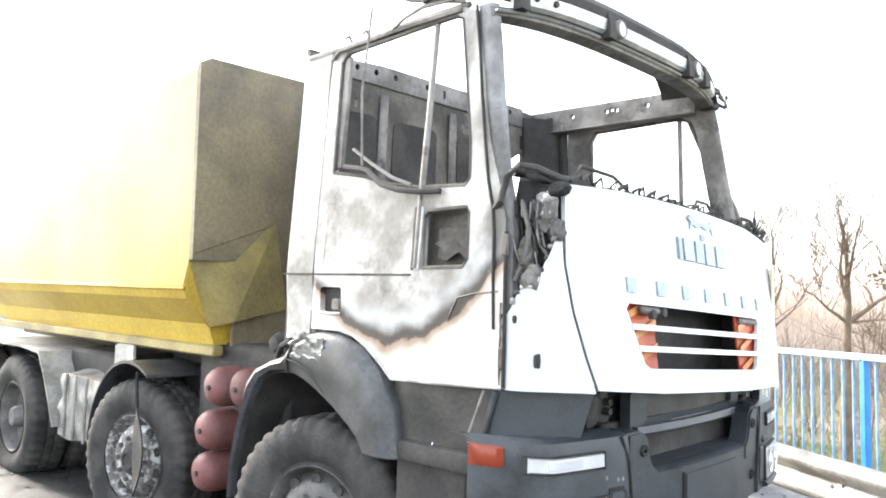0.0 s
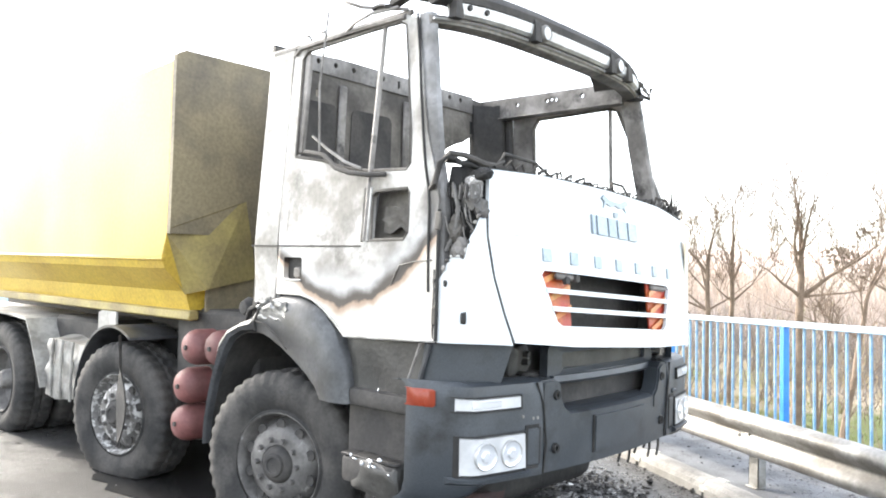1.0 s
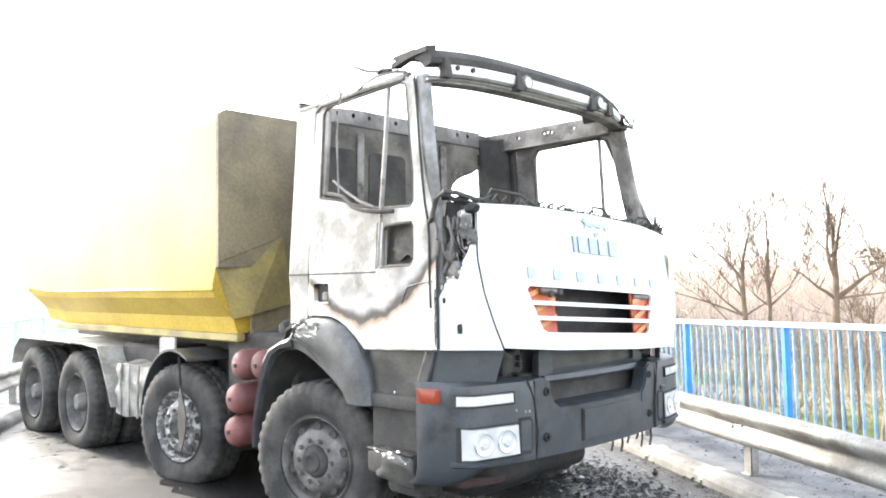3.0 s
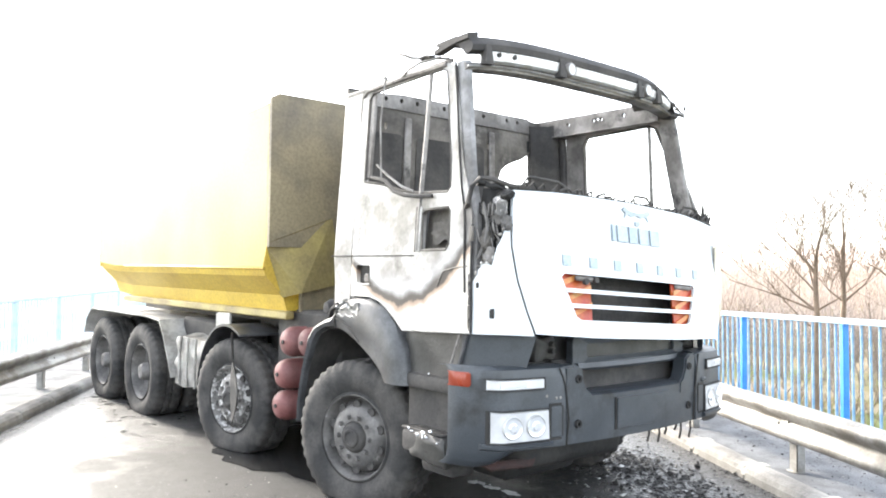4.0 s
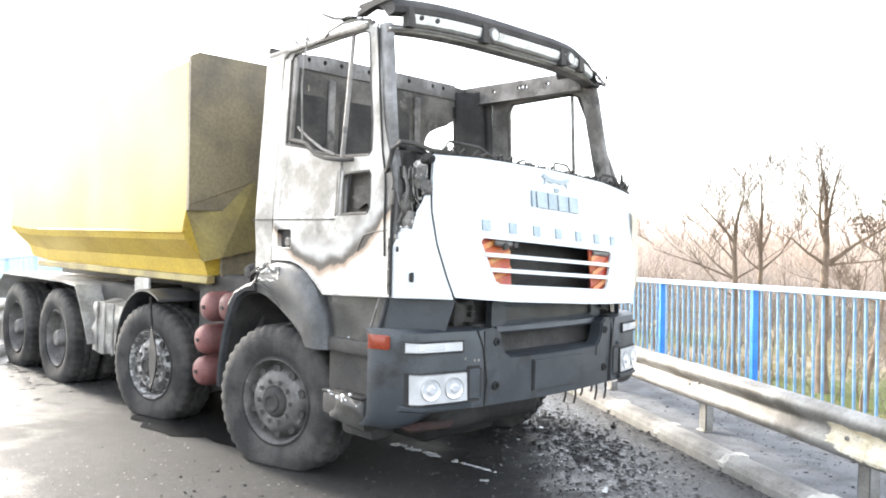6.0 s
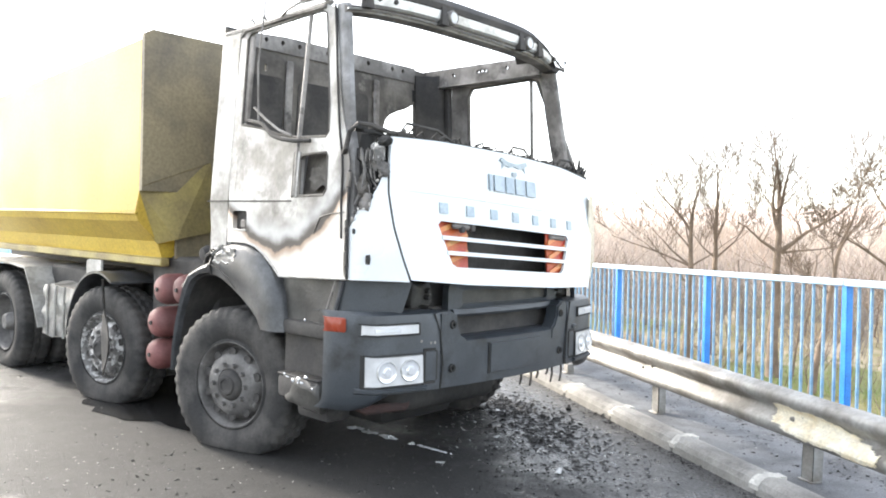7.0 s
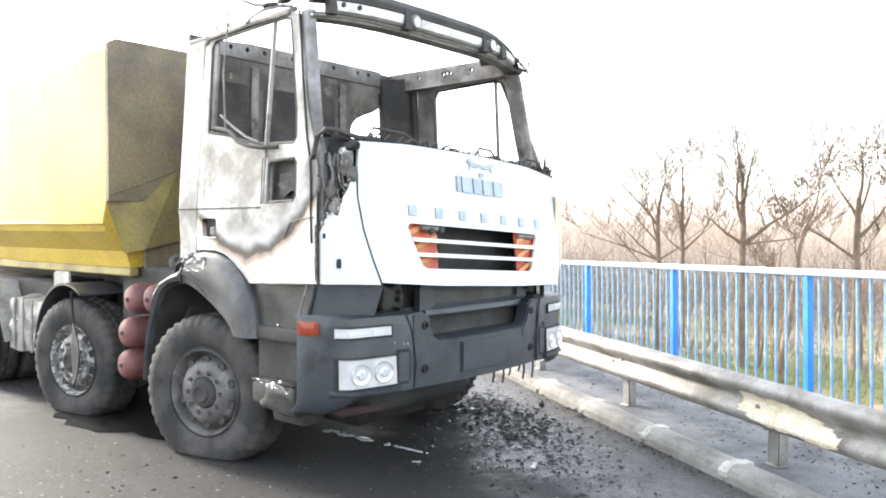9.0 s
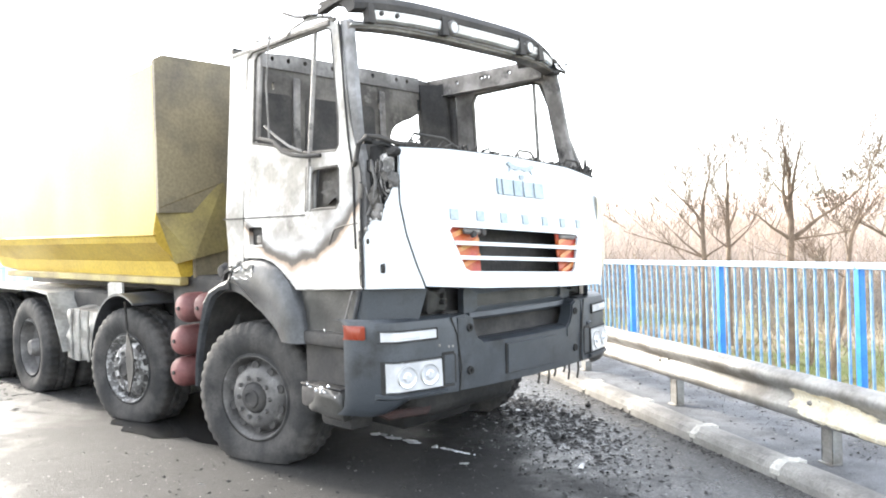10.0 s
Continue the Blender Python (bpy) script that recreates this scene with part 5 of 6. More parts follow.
bmesh.ops.holes_fill(bm, edges=[e for e in bm.edges if e.is_boundary], sides=0)
tank = part("fuel_tank", bm, M_TANK, truck, "crumpled silver aluminium fuel tank")
for y in (4.12, 4.32, 4.5):
    part("strap", tube([(-1.2, y, 0.45), (-1.20, y + 0.005, 0.55), (-1.2, y, 0.7), (-1.20, y - 0.005, 0.85), (-1.19, y, 0.93)], 0.012, 6), M_TANK, tank)


def guard(pts, x0, x1, name, label, mat):
    bm = sheet(lambda i, x: (x, pts[int(i)][0], pts[int(i)][1]), range(len(pts)), (x0, (x0 + x1) / 2, x1), (0, 0, 0.02))
    return part(name, bm, mat, truck, label)


arc = [(3.41 - 0.60 * math.cos(radians(a)), 0.47 + 0.63 * math.sin(radians(a))) for a in range(62, 185, 6)]
for s in (-1, 1):
    guard(arc, s * 0.82, s * 1.22, "mudguard", "grey plastic mudguard over the second wheel", M_FENDER)
    roof = [(4.66, 0.50), (4.76, 0.68), (4.90, 0.90), (5.02, 1.05), (5.4, 1.075), (6.3, 1.075), (7.4, 1.07), (7.6, 0.95), (7.7, 0.75)]
    guard(roof, s * 0.60, s * 1.23, "rear_mudguard", "pale dusty mudguard over the rear wheels", M_FENDER if s > 0 else M_BURNT)
part("mud_flap", sheet(lambda u, v: (-1.27 + 0.03 * math.sin(3 * u) + 0.02 * v, 3.20 + 0.02 * math.sin(5 * u) + (v - 0.5) * (0.02 + 0.16 * math.sin(math.pi * max(0.0, u - 0.28) / 0.72)), 1.06 - 0.80 * u), span(0, 1, 18), span(0, 1, 4), (0.012, 0, 0)), M_TYRE, truck, "bent black rubber flap hanging over the wheel")
part("scrap_sheet", sheet(lambda u, v: (-1.05, 3.7 + 0.3 * u, 1.02 + 0.18 * v + 0.03 * math.sin(4 * u)), span(0, 1, 6), span(0, 1, 4), (0.02, 0, 0)), M_BURNT, truck, "pale scorched sheet of metal")

# ---- tipper body ----
SEC = [(-1.22, 2.98), (-1.25, 2.98), (-1.25, 1.80), (-1.25, 1.63), (-1.22, 1.56), (-1.06, 1.40), (-1.02, 1.27), (1.02, 1.27), (1.06, 1.40), (1.22, 1.56), (1.25, 1.63), (1.25, 1.80), (1.25, 2.98), (1.22, 2.98), (1.22, 1.84), (0.92, 1.45), (-0.92, 1.45), (-1.22, 1.84)]
bm = bmesh.new()
rows = []
for y in (2.60, 2.75, 4.0, 5.2, 6.4, 7.0):
    rows.append([bm.verts.new((x, y if y > 2.7 or z > 1.75 else 2.66, z + (0.04 * (y - 6.4) / 0.6 if y > 6.4 and z < 1.7 else (-0.25 * (y - 2.6) / 4.4 if z > 2.5 else 0)))) for x, z in SEC])
n = len(SEC)
for a, b in zip(rows, rows[1:]):
    for k in range(n):
        bm.faces.new((a[k], a[(k + 1) % n], b[(k + 1) % n], b[k]))
bm.faces.new(rows[0])
bm.faces.new(rows[-1])
body = part("tipper_body", bm, M_YELLOW, truck, "faded yellow steel tipper body", smooth=False)
# sooty front wall, its shade also in the colour, with a folded lower corner
wall = panel([(-1.25, 1.80), (-0.55, 1.80), (0.55, 1.80), (1.25, 1.80), (1.25, 3.02), (1.18, 3.06), (-1.18, 3.06), (-1.25, 3.02)], [], "y", 2.555, 2.598)
part("front_wall", wall, M_YSOOTSHADE, body, "sooty front wall of the tipper, darkened for its shade", smooth=False)
bm = bmesh.new()
CORNER = ((-1.25, 2.60, 1.80), (-0.98, 2.50, 1.42), (-0.66, 2.55, 2.06), (-1.24, 2.548, 1.84), (-1.25, 2.665, 1.63), (-1.06, 2.665, 1.38), (-0.55, 2.55, 1.5))
A = [bm.verts.new(p) for p in CORNER]
for q in ((0, 1, 2, 3), (1, 5, 6), (1, 6, 2)):
    bm.faces.new([A[k] for k in q])
part("corner_gusset", bm, M_YSHADE, body, "bent yellow corner plate, shade painted in", smooth=False)
bm = bmesh.new()
bm.faces.new([bm.verts.new(CORNER[k]) for k in (0, 4, 5, 1)])
part("corner_fold", bm, M_YSHADE, body, "yellow fold of the corner, shade painted in", smooth=False)
part("front_lower", box((-0.95, 2.562, 1.26), (0.95, 2.597, 1.835), 0.01), M_YSOOTSHADE, body)
part("body_sill", box((-1.06, 2.6, 1.20), (-0.98, 6.7, 1.27), 0.01), M_YSHADE, body)
part("body_sill", box((0.98, 2.6, 1.20), (1.06, 6.7, 1.27), 0.01), M_YSHADE, body)
part("body_fold", box((-1.258, 2.64, 1.615), (-1.235, 6.1, 1.64), 0.006), M_YELLOW, body)
part("tailgate", panel([(-1.25, 1.62), (1.25, 1.62), (1.25, 2.68), (-1.25, 2.68)], [], "y", 7.005, 7.06), M_YELLOW, body)
part("hoist", lathe([(0.0, 0.09), (1.6, 0.09)], "z", (0, 2.25, 1.2), 14), M_DARK, truck, "dark hoist cylinder")

# ---- rails and fences in place ----
near_kerb = kerb("kerb_1", KERB_W, False)
far_kerb = kerb("kerb_2", -5.05, True)
guard_rail("weathered grey steel guard rail with dried foam beside the kerb", RAIL_W + 0.08, 0, 0.84, range(-8, 22))
guard_rail("pale steel guard rail on the far side of the road", -5.45, 180, 1.9, range(-24, 6))
fence("bright blue steel bridge railing with pale top rail", FENCE_W, 2.17, range(-8, 20), 0.105, 1.35)
fence("railing on the far side, glare painted in as pale blue", -6.7, 2.0, range(-6, 14), 0.0, 0.0, True)

# ---- trees and undergrowth beyond the railing ----
def limb_mesh(segs, sides):
    """Tapered limbs: segs are (start, end, radius at start, radius at end)."""
    v, f = [], []
    for a, b, r0, r1 in segs:
        d = (b - a).normalized()
        u = d.cross(Vector((0.3, 0.9, 0.1)) if abs(d.y) < 0.9 else Vector((1, 0, 0))).normalized()
        w = d.cross(u)
        base = len(v)
        for p, r in ((a, r0), (b, r1)):
            for k in range(sides):
                t = 2 * math.pi * k / sides
                v.append(p + r * (u * math.cos(t) + w * math.sin(t)))
        for k in range(sides):
            f.append((base + k, base + (k + 1) % sides, base + sides + (k + 1) % sides, base + sides + k))
    return v, f


def data_object(name, vf, mat, parent=None, label=""):
    me = bpy.data.meshes.new(name)
    me.from_pydata(vf[0], [], vf[1])
    me.materials.append(mat)
    me.shade_smooth()
    ob = new(name, me)
    ob.parent = parent
    if label:
        ob["label"] = label
    return ob


def grow(rng, p, d, length, r, depth, thick, thin, spread=0.54, up=0.28):
    """One limb in crooked steps, with limbs of its own."""
    n = 5 if depth > 1 else 4
    a, ra = p.copy(), r
    for i in range(n):
        d = (d + Vector((rng.gauss(0, 0.15), rng.gauss(0, 0.15), rng.gauss(0, 0.11) + up * 0.16))).normalized()
        b = a + d * (length / n)
        rb = max(0.0052, ra * (0.78 if depth > 0 else 0.62))
        (thick if ra > 0.025 else thin).append((a, b, ra, rb))
        if depth > 0 and i > 0:
            for _ in range(2 if depth == 1 else rng.choice((1, 1, 2))):
                t = rng.uniform(0, 2 * math.pi)
                side = Vector((math.cos(t), math.sin(t), 0.35)).normalized()
                nd = (d * (1 - spread) + side * spread + Vector((0, 0, up * 0.5))).normalized()
                grow(rng, a + (b - a) * rng.uniform(0.1, 0.9), nd, length * rng.uniform(0.4, 0.75), rb * (rng.uniform(0.55, 0.78) if depth > 1 else rng.uniform(0.45, 0.6)), depth - 1, thick, thin, spread, up)
        a, ra = b, rb
    return a, d, ra


VIEW_R = Vector((0.34, -0.94, 0.0))      # across the line of sight from the bridge


def tree(seed, x, y, z, trunk_h, r, limbs, depth, label, lean=0.0):
    """limbs: (height it leaves the trunk, sideways reach, rise, radius)."""
    rng = random.Random(seed)
    t = thing("tree", label, "tree", "bare trees beyond the bridge", pose(x, y, z))
    thick, thin = [], []
    a, ra = Vector((0, 0, -0.2)), r * 1.25
    tops = []
    for i in range(8):
        b = Vector((lean * VIEW_R.x * (i + 1) / 8 + rng.gauss(0, 0.02), lean * VIEW_R.y * (i + 1) / 8 + rng.gauss(0, 0.02), trunk_h * (i + 1) / 8))
        rb = r * (1.0 - 0.55 * (i + 1) / 8)
        thick.append((a, b, ra, rb))
        a, ra = b, rb
        tops.append(b)
    for h, reach, rise, rr in limbs:
        i = max(0, min(7, round(h / trunk_h * 8) - 1))
        p = tops[i]
        d = (VIEW_R * reach + Vector((rng.gauss(0, 0.3), rng.gauss(0, 0.3), rise * 0.7))) * 0.93
        grow(rng, p, d.normalized(), d.length, rr * 0.75, depth, thick, thin)
    data_object("trunk", limb_mesh(thick, 7), M_BARK, t, "dark grey-brown trunk and limbs")
    data_object("crown", limb_mesh(thin, 4), M_BARK, t, "open crown of bare twigs")
    return t


tree(3, 17.44, 4.27, -2.0, 4.2, 0.16, [(2.9, -1.5, 1.5, 0.075), (3.7, -1.0, 3.0, 0.09), (3.3, 2.3, 2.0, 0.10), (4.2, 0.5, 2.6, 0.08), (4.2, -0.1, 3.1, 0.09), (3.0, 1.5, 0.6, 0.055), (4.6, 0.9, 1.4, 0.05), (4.5, -0.6, 1.2, 0.05)], 3, "bare winter tree with a spreading forked crown beyond the railing")
tree(8, 18.2, 7.06, -2.0, 4.2, 0.12, [(2.0, -1.6, 1.9, 0.05), (2.6, -2.5, 1.7, 0.05), (2.9, -0.5, 2.9, 0.05), (2.4, -1.2, 2.4, 0.055), (3.0, 0.5, 2.8, 0.06), (3.6, -0.2, 2.9, 0.07), (4.2, 0.3, 2.2, 0.06), (2.8, 0.9, 1.6, 0.045), (3.4, -0.8, 2.1, 0.045)], 3, "slim bare tree with several upright stems")
tree(11, 19.36, 6.81, -2.0, 4.6, 0.11, [(2.6, 0.9, 2.0, 0.05), (2.8, -0.6, 2.9, 0.05), (3.4, 0.4, 2.6, 0.055), (4.0, -0.4, 2.6, 0.055), (4.6, 0.1, 2.2, 0.06), (3.0, -1.0, 1.6, 0.045)], 3, "slim bare tree with an upright crown")
tree(17, 16.01, 2.82, -2.0, 3.6, 0.09, [(2.6, 0.7, 1.6, 0.04), (3.2, 0.5, 2.0, 0.05), (3.6, 0.9, 2.0, 0.05), (2.2, -0.8, 1.2, 0.035)], 3, "thin leaning bare tree", lean=0.5)
tree(23, 19.05, 1.77, -2.0, 4.4, 0.15, [(2.8, -1.6, 1.8, 0.07), (3.4, 1.5, 2.0, 0.075), (3.8, -0.7, 2.6, 0.07), (4.4, 0.3, 2.6, 0.08), (3.0, 0.9, 1.0, 0.05), (4.0, 1.0, 2.2, 0.06)], 3, "dark bare tree with ivy clumps in its crown")
# saplings
rng = random.Random(5)
for i in range(24):
    az, dist = radians(rng.uniform(52, 84)), rng.uniform(19, 36)
    x, y = -4.3 + dist * math.sin(az), -3.7 + dist * math.cos(az)
    h = rng.uniform(1.6, 3.2)
    tree(100 + i, x, y, terrain(x, y) + 0.1, h, rng.uniform(0.018, 0.045), [(h * rng.uniform(0.4, 1), rng.uniform(-0.9, 0.9), rng.uniform(0.8, 1.8), 0.02) for _ in range(5)], 1, "thin bare sapling beyond the railing", lean=rng.uniform(-0.4, 0.4))


def thicket(name, seed, n, d0, d1, h0, h1, width, label, mat=None):
    r = np.random.RandomState(seed)
    segs = []
    for i in range(n):
        az, dist = math.radians(r.uniform(30, 92)), math.sqrt(r.uniform(d0 ** 2, d1 ** 2))
        x, y = -4.3 + dist * math.sin(az), -3.7 + dist * math.cos(az)
        h = r.uniform(h0, h1) * (0.75 + 0.5 * noise.noise((x * 0.12, y * 0.12, 1.0)))
        a = Vector((x, y, terrain(x, y) - 0.1))
        top = a + Vector((r.normal(0, 0.22) * h, r.normal(0, 0.22) * h, h))
        mid = a.lerp(top, 0.5) + Vector((r.normal(0, 0.12), r.normal(0, 0.12), 0))
        segs += [(a, mid, width, width * 0.7), (mid, top, width * 0.7, width * 0.25)]
        for k in range(4):
            p = a.lerp(top, r.uniform(0.25, 0.85))
            segs.append((p, p + Vector((r.normal(0, 0.3) * h * 0.5, r.normal(0, 0.3) * h * 0.5, r.uniform(0.1, 0.4) * h)), width * 0.5, width * 0.2))
    ob = data_object(name, limb_mesh(segs, 3), mat or M_TWIG)
    return tagged(ob, label, "undergrowth", kind="stuff")


M_SCRUB = material("grey_scrub", (0.3, 0.26, 0.235), 0.9, 0, (0.2, 0.175, 0.16), 0.5, 30, 0.2)
thicket("thicket", 1, 1700, 26, 41, 1.2, 2.8, 0.022, "tangled grey-brown winter undergrowth", M_SCRUB)
thicket("brushwood", 7, 420, 17, 27, 0.7, 1.9, 0.014, "thin dark brush on the grassy bank", M_BARK)
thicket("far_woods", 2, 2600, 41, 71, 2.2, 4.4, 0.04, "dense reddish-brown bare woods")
# Paler still than the nearer twigs, with distance haze painted in.
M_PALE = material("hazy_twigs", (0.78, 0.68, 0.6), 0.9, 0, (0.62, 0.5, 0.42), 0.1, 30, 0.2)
thicket("distant_woods", 3, 4200, 76, 134, 3.5, 6.5, 0.09, "distant bare woods on the slope, paled by painted haze", M_PALE)

# ivy clumps
def clump(c, size, n, seed):
    r = np.random.RandomState(seed)
    v, f = [], []
    for i in range(n):
        d = Vector(r.normal(0, 1, 3)).normalized() * r.uniform(0.2, 1) ** 0.5
        p = Vector((c[0] + d.x * size[0], c[1] + d.y * size[0], c[2] + d.z * size[1]))
        a, b = Vector(r.normal(0, 0.033, 3)), Vector(r.normal(0, 0.033, 3))
        k = len(v)
        v += [p - a, p + b, p + a, p - b]
        f.append((k, k + 1, k + 2, k + 3))
    return v, f


M_IVY = material("dry_ivy", (0.27, 0.235, 0.19), 0.9, 0, (0.36, 0.3, 0.25), 2, 30, 0.2)
iv, fv = [], []
for i, (dx, dz, sx, sz) in enumerate(((-1.9, 4.3, 0.5, 0.28), (-1.2, 4.9, 0.55, 0.35), (-0.5, 5.3, 0.5, 0.4), (0.3, 5.6, 0.6, 0.4), (0.8, 5.0, 0.45, 0.35), (1.5, 4.6, 0.5, 0.3))):
    a, b = clump((19.05 + VIEW_R.x * dx, 1.77 + VIEW_R.y * dx, -2.0 + dz), (sx, sz), 150, i)
    o = len(iv)
    iv += a
    fv += [tuple(q + o for q in t) for t in b]
tagged(data_object("ivy", (iv, fv), M_IVY), "dry dark ivy leaves hanging in a bare crown", "ivy", kind="stuff")

# hills on the horizon
def hill_fn(u, v):
    az, dist = radians(28 + 122 * u), 170 + 330 * v
    h = (6 + 26 * v ** 0.8) * (0.75 + 0.5 * noise.noise((az * 3, v * 1.5, 2.0)))
    return (dist * math.sin(az), dist * math.cos(az), -3 + h)


tagged(obj("hills", sheet(hill_fn, span(0, 1, 90), span(0, 1, 12)), M_HILL, True), "pinkish-brown hills on the horizon with haze painted in", "hills", kind="structure")
# dirt track and grass tufts below the bridge
tagged(obj("dirt_track", sheet(lambda u, v: ((lambda x, y: (x, y, terrain(x, y) + 0.05))(9.9 + 10.0 * u + 1.9 * v, 0.6 - 8.2 * u + 1.9 * v)), span(0, 1, 20), span(0, 1, 4)), material("pale_earth", (0.42, 0.3, 0.2), 0.95, 0, (0.34, 0.25, 0.17), 0.8, 20, 0.5), True), "pale earth track through the grass", "path", kind="structure")
r = np.random.RandomState(9)
gv, gf = [], []
for i in range(16000):
    az, dist = math.radians(r.uniform(50, 88)), r.uniform(11, 27)
    x, y = -4.3 + dist * math.sin(az), -3.7 + dist * math.cos(az)
    z, k, w, h = terrain(x, y), len(gv), r.uniform(0.004, 0.011), r.uniform(0.05, 0.2)
    dx, dy = r.normal(0, 0.06, 2)
    gv += [(x - w, y + w, z), (x + w, y - w, z), (x + dx, y + dy, z + h)]
    gf.append((k, k + 1, k + 2))
M_BLADE = material("grass_blades", (0.17, 0.23, 0.06), 0.9, 0, (0.3, 0.28, 0.12), 0.4, 20, 0.1)
tagged(data_object("grass", (gv, gf), M_BLADE), "sparse green winter grass below the bridge", "grass", kind="stuff")

TRAIL = ((-0.13, 1.29), (-0.09, 0.28))
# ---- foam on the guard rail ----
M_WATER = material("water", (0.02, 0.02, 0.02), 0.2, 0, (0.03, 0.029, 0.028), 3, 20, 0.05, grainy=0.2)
rail = bpy.data.objects["guard_rail"]
def beam_at(i):
    k = min(int(i), len(BEAM) - 2)
    f = i - k
    return [BEAM[k][c] * (1 - f) + BEAM[k + 1][c] * f for c in (0, 1)]


bm = sheet(lambda s, i: (beam_at(i)[0] - 0.006, -2.50 + 0.98 * s, 0.235 + beam_at(i)[1] + 0.002), span(0, 1, 100), span(4, 11.5, 44))
drop = []
for f in bm.faces:
    c = f.calc_center_median()
    s, h = (c.y + 2.50) / 0.98, (c.z - 0.235) / 0.31
    rag = 0.09 * noise.noise((s * 5, h * 4, 3)) + 0.05 * noise.noise((s * 16, h * 11, 5)) + 0.03 * noise.noise((s * 40, h * 28, 1))
    top = 0.30 + 0.75 * min(s, 0.55) - 0.5 * max(0, s - 0.9)
    low = 0.10 + 0.34 * max(0, s - 0.45)
    if h > top + rag or h < low + rag or min(s, 1 - s) < 0.05 + 0.6 * rag or noise.noise((s * 12, h * 6, 9)) > 0.62:
        drop.append(f)
bmesh.ops.delete(bm, geom=drop, context="FACES")
ex = bmesh.ops.extrude_face_region(bm, geom=list(bm.faces), use_keep_orig=True)
bmesh.ops.translate(bm, vec=(-0.008, 0, 0.002), verts=[q for q in ex["geom"] if isinstance(q, bmesh.types.BMVert)])
part("foam_patch", bm, M_FOAM, rail, "cream patch of dried foam")

# ---- a trail of melted metal that ran out under the nose and set ----
trail = bmesh.new()
rng = random.Random(31)
for k in range(46):
    u = rng.random()
    x, y = TRAIL[0][0] + (TRAIL[1][0] - TRAIL[0][0]) * u, TRAIL[0][1] + (TRAIL[1][1] - TRAIL[0][1]) * u
    if 0.52 < u < 0.60:
        continue
    r = rng.uniform(0.008, 0.03) * (1.15 - 0.8 * u)
    a = math.atan2(TRAIL[1][1] - TRAIL[0][1], TRAIL[1][0] - TRAIL[0][0]) + rng.gauss(0, 0.35)
    w = (1 - u) * 0.025
    m = Matrix.Translation((x + rng.gauss(0, w), y + rng.gauss(0, w), 0.002)) @ Matrix.Rotation(a, 4, "Z") @ Matrix.Diagonal((r * rng.uniform(1.2, 2.8), r, 0.008, 1))
    q = bmesh.ops.create_icosphere(trail, subdivisions=2, radius=1, matrix=m)
    for p in q["verts"]:
        p.co += Vector(noise.noise_vector(p.co * 60)) * r * 0.35
        p.co.z = max(0.001, p.co.z)
o = obj("melted_metal", trail, M_CHROME)
tagged(o, "bright solidified trail of melted aluminium on the road", "debris", kind="stuff")

# ---- wreckage on the road ----
def chunk(bm, c, size, rng):
    m = Matrix.Translation(c) @ Euler((rng.uniform(0, 6), rng.uniform(0, 6), rng.uniform(0, 6))).to_matrix().to_4x4()
    r = bmesh.ops.create_icosphere(bm, subdivisions=1, radius=1, matrix=m @ Matrix.Diagonal((size * rng.uniform(0.6, 1.6), size * rng.uniform(0.5, 1.1), size * rng.uniform(0.15, 0.5), 1)))
    for v in r["verts"]:
        v.co += Vector((rng.gauss(0, 0.22), rng.gauss(0, 0.22), rng.gauss(0, 0.22))) * size
        v.co.z = max(v.co.z, 0.001)


M_CHAR = material("charcoal", (0.018, 0.017, 0.016), 0.7, 0, (0.05, 0.047, 0.044), 12, 60, 0.5)
M_ASH = material("ash_and_glass", (0.55, 0.56, 0.55), 0.35, 0, (0.3, 0.3, 0.29), 20, 60, 0.3)


M_GRIT = material("pale_grit", (0.34, 0.33, 0.31), 0.6, 0, (0.2, 0.195, 0.19), 20, 60, 0.3)


def litter(name, seed, n, cx, cy, sx, sy, s0, s1, mat, label, cat, turn=0.0):
    """Many small angular fragments, each a squashed and bent octahedron."""
    r = np.random.RandomState(seed)
    unit = np.array(((1, 0, 0), (0, 1, 0), (-1, 0, 0), (0, -1, 0), (0, 0, 1), (0, 0, -1)), float)
    tris = ((0, 1, 4), (1, 2, 4), (2, 3, 4), (3, 0, 4), (1, 0, 5), (2, 1, 5), (3, 2, 5), (0, 3, 5))
    vs, fs = [], []
    for i in range(n):
        a, b = r.normal(0, sx), r.normal(0, sy)
        size = s0 + (s1 - s0) * r.uniform() ** 3
        p = unit * np.array((r.uniform(0.6, 2.2), r.uniform(0.4, 1.1), r.uniform(0.2, 0.7))) + r.normal(0, 0.28, (6, 3))
        t = r.uniform(0, 6.28)
        c, s = math.cos(t), math.sin(t)
        p = np.stack((p[:, 0] * c - p[:, 1] * s, p[:, 0] * s + p[:, 1] * c, p[:, 2]), 1) * size
        p[:, 2] = np.maximum(p[:, 2] + size * 0.25, 0.0008)
        p[:, 0] += cx + a * math.cos(turn) - b * math.sin(turn)
        p[:, 1] += cy + a * math.sin(turn) + b * math.cos(turn)
        k = len(vs)
        vs += [tuple(q) for q in p]
        fs += [tuple(k + q for q in tri) for tri in tris]
    me = bpy.data.meshes.new(name)
    me.from_pydata(vs, [], fs)
    me.materials.append(mat)
    return tagged(new(name, me), label, cat, kind="stuff")


U = radians(90 - ROAD)
litter("char_debris", 1, 2200, 1.2, 0.55, 0.62, 0.21, 0.003, 0.021, M_CHAR, "black charred fragments strewn on wet asphalt", "debris", U)
litter("char_debris", 2, 1200, 0.2, -0.4, 0.9, 0.5, 0.002, 0.013, M_CHAR, "small black crumbs scattered over the road", "debris", U)
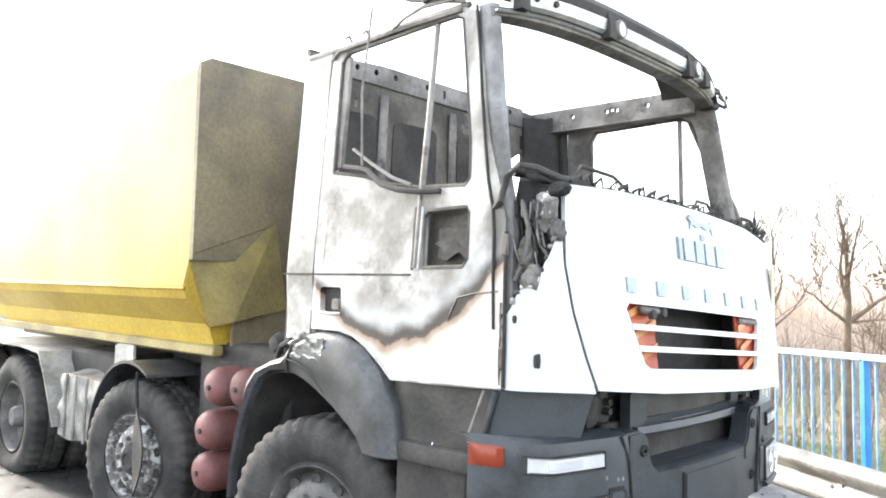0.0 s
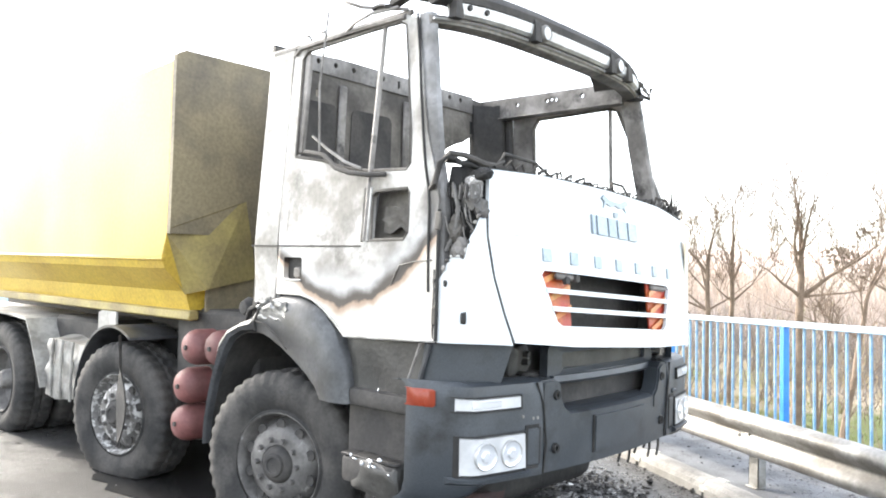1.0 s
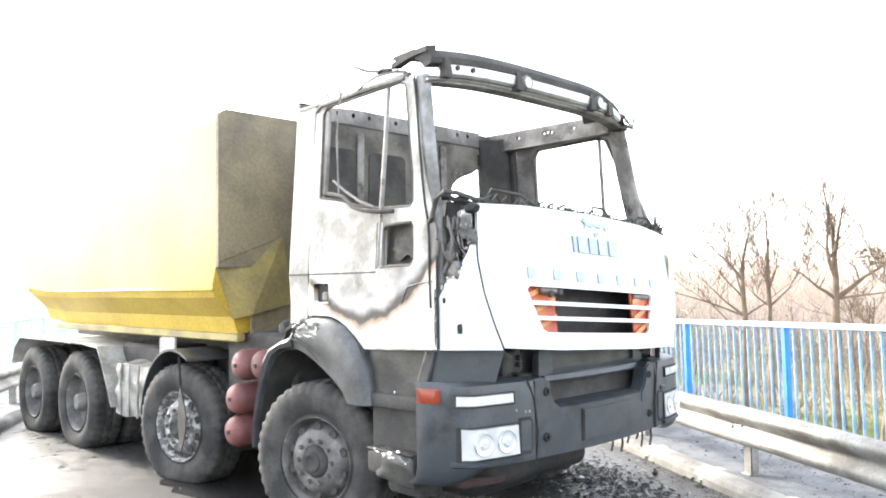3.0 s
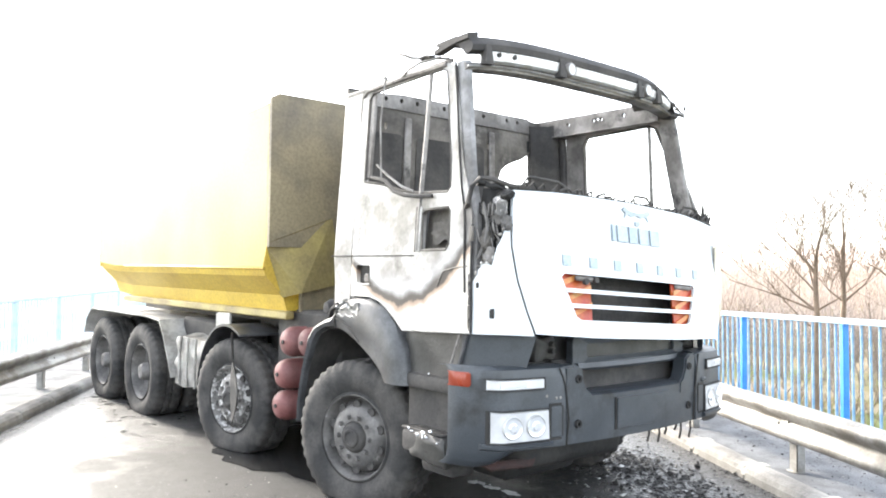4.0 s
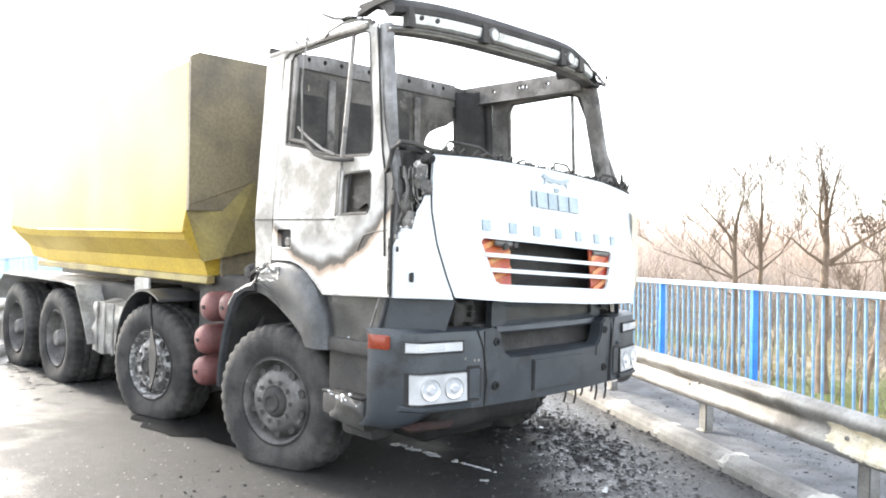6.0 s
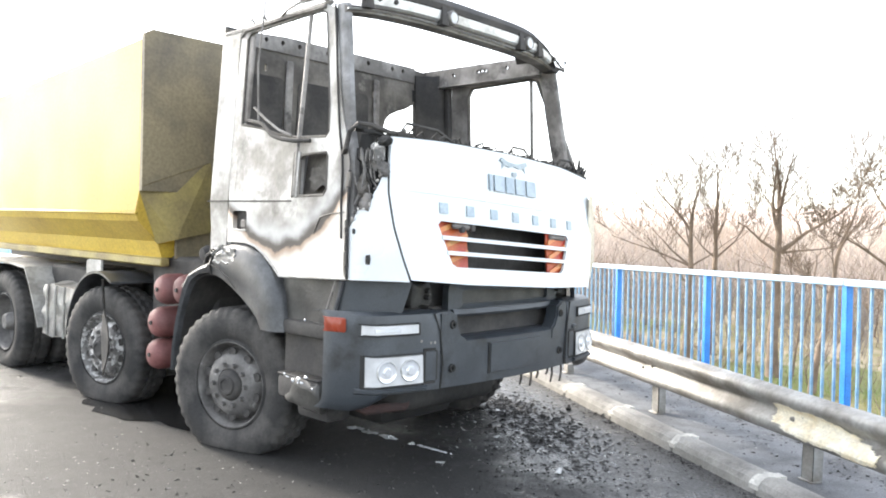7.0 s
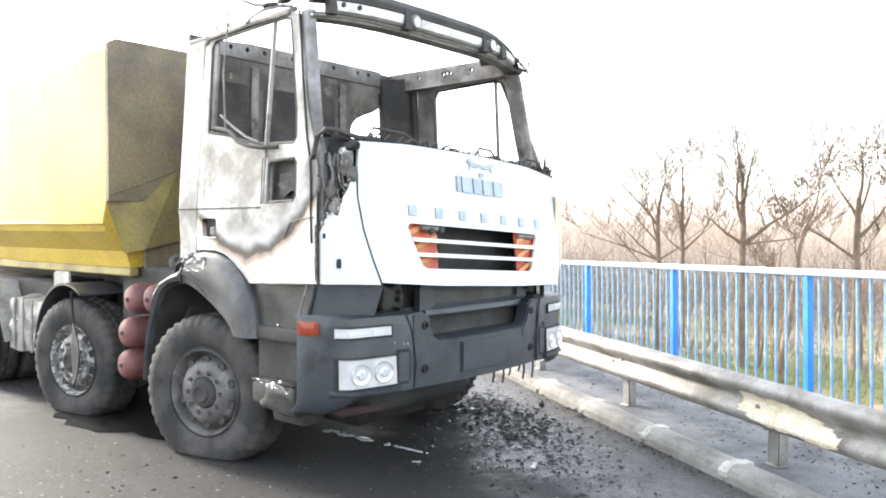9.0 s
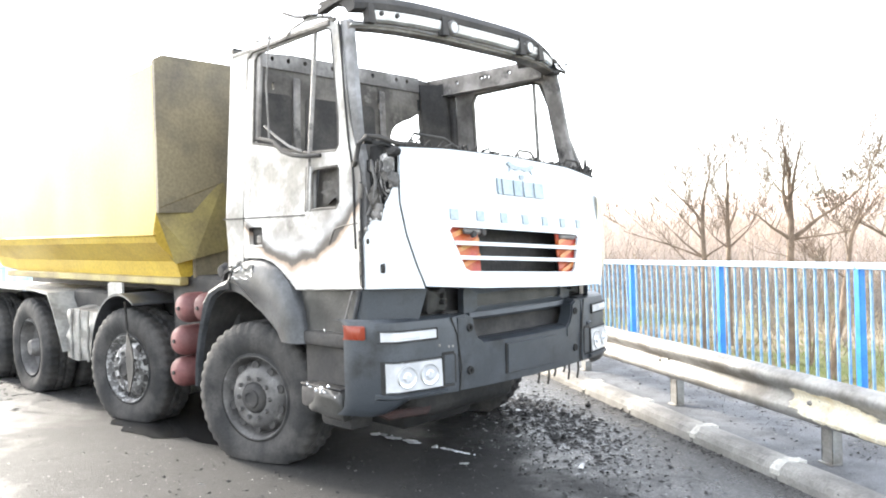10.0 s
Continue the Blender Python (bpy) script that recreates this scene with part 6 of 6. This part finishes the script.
# Glass and ash; the pale colour also paints the sparkle of wet asphalt.
litter("glass_crumbs", 3, 1100, 0.75, 0.30, 0.75, 0.32, 0.002, 0.011, M_ASH, "pale glass crumbs and ash, also standing in for wet sparkle", "debris", U)
litter("road_grit", 4, 1700, -2.8, 1.4, 1.2, 1.0, 0.002, 0.008, M_GRIT, "pale grit and small stones on the road", "debris")
litter("road_grit", 5, 3000, -2.0, 0.2, 1.3, 1.0, 0.002, 0.012, M_CHAR, "dark grit and crumbs on the road", "debris")
litter("footway_grit", 6, 3200, 2.4, -1.0, 0.38, 2.6, 0.003, 0.013, M_CHAR, "dark crumbs scattered over the footway", "debris").matrix_world = BR @ pose(0, 0, 0.07)
litter("footway_grit", 7, 1500, 2.4, -1.0, 0.38, 2.6, 0.003, 0.010, M_GRIT, "pale grit scattered over the footway", "debris").matrix_world = BR @ pose(0, 0, 0.07)
litter("kerb_crumbs", 8, 700, 1.53, 0.3, 0.04, 1.2, 0.003, 0.011, M_CHAR, "black crumbs along the foot of the kerb", "debris").matrix_world = BR @ pose(-0.2, 0, 0.0)
litter("char_debris", 9, 1800, 0.75, 0.1, 0.55, 0.30, 0.002, 0.016, M_CHAR, "black charred fragments strewn on wet asphalt", "debris", U)
litter("char_debris", 10, 600, 1.35, 1.0, 0.25, 0.12, 0.004, 0.022, M_CHAR, "black charred fragments strewn on wet asphalt", "debris", U)
rng = random.Random(12)
for i in range(22):
    x, y = 0.9 + rng.gauss(0, 0.5), 0.35 + rng.gauss(0, 0.45)
    bm = bmesh.new()
    chunk(bm, (0, 0, 0.012), rng.uniform(0.015, 0.034), rng)
    o = obj("charred_lump", bm, M_CHAR)
    o.matrix_world = pose(x, y, 0)
    tagged(o, "charred black lump lying on the road", "debris", "charred lumps on the road")
for i, (x, y, rz, L) in enumerate(((0.15, -0.45, 25, 0.13), (0.95, 0.1, 70, 0.09), (0.5, 0.35, 10, 0.07), (1.2, 0.9, 40, 0.1), (-0.3, 0.2, 120, 0.06))):
    bm = sheet(lambda u, v: (L * (u - 0.5), 0.04 * (v - 0.5) * (1 - 0.5 * u) + 0.01 * noise.noise((u * 4, i, 1)), 0.006 + 0.01 * noise.noise((u * 5, v * 3, i)) ** 2), span(0, 1, 6), span(0, 1, 2), (0, 0, 0.003))
    o = obj("metal_shard", bm, M_ASH)
    o.matrix_world = pose(x, y, 0, 0, 0, rz)
    tagged(o, "pale twisted metal shard on the road", "debris", "metal shards on the road")
for i, (x, y, rz, L) in enumerate(((-3.1, 1.0, -40, 0.35), (1.25, 0.35, 20, 0.4), (1.5, 0.95, 70, 0.3))):
    o = obj("burnt_wire", tube([(-L / 2, 0, 0.006), (-L / 5, 0.02, 0.007), (L / 5, -0.015, 0.012), (L / 2, 0.01, 0.006)], 0.005, 5), M_CHAR)
    o.matrix_world = pose(x, y, 0, 0, 0, rz)
    tagged(o, "burnt wire lying on the road", "debris", "burnt wires on the road")


def puddle(name, cx, cy, rx, ry, rz, seed, label):
    bm = bmesh.new()
    vs = []
    for k in range(48):
        t = 2 * math.pi * k / 48
        q = 1 + 0.35 * noise.noise((math.cos(t) * 1.8, math.sin(t) * 1.8, seed)) + 0.12 * noise.noise((math.cos(t) * 6, math.sin(t) * 6, seed))
        vs.append(bm.verts.new((rx * q * math.cos(t), ry * q * math.sin(t), 0.004)))
    bm.faces.new(vs)
    o = obj(name, bm, M_WATER)
    o.matrix_world = pose(cx, cy, 0, 0, 0, rz)
    return tagged(o, label, "puddle", kind="structure")


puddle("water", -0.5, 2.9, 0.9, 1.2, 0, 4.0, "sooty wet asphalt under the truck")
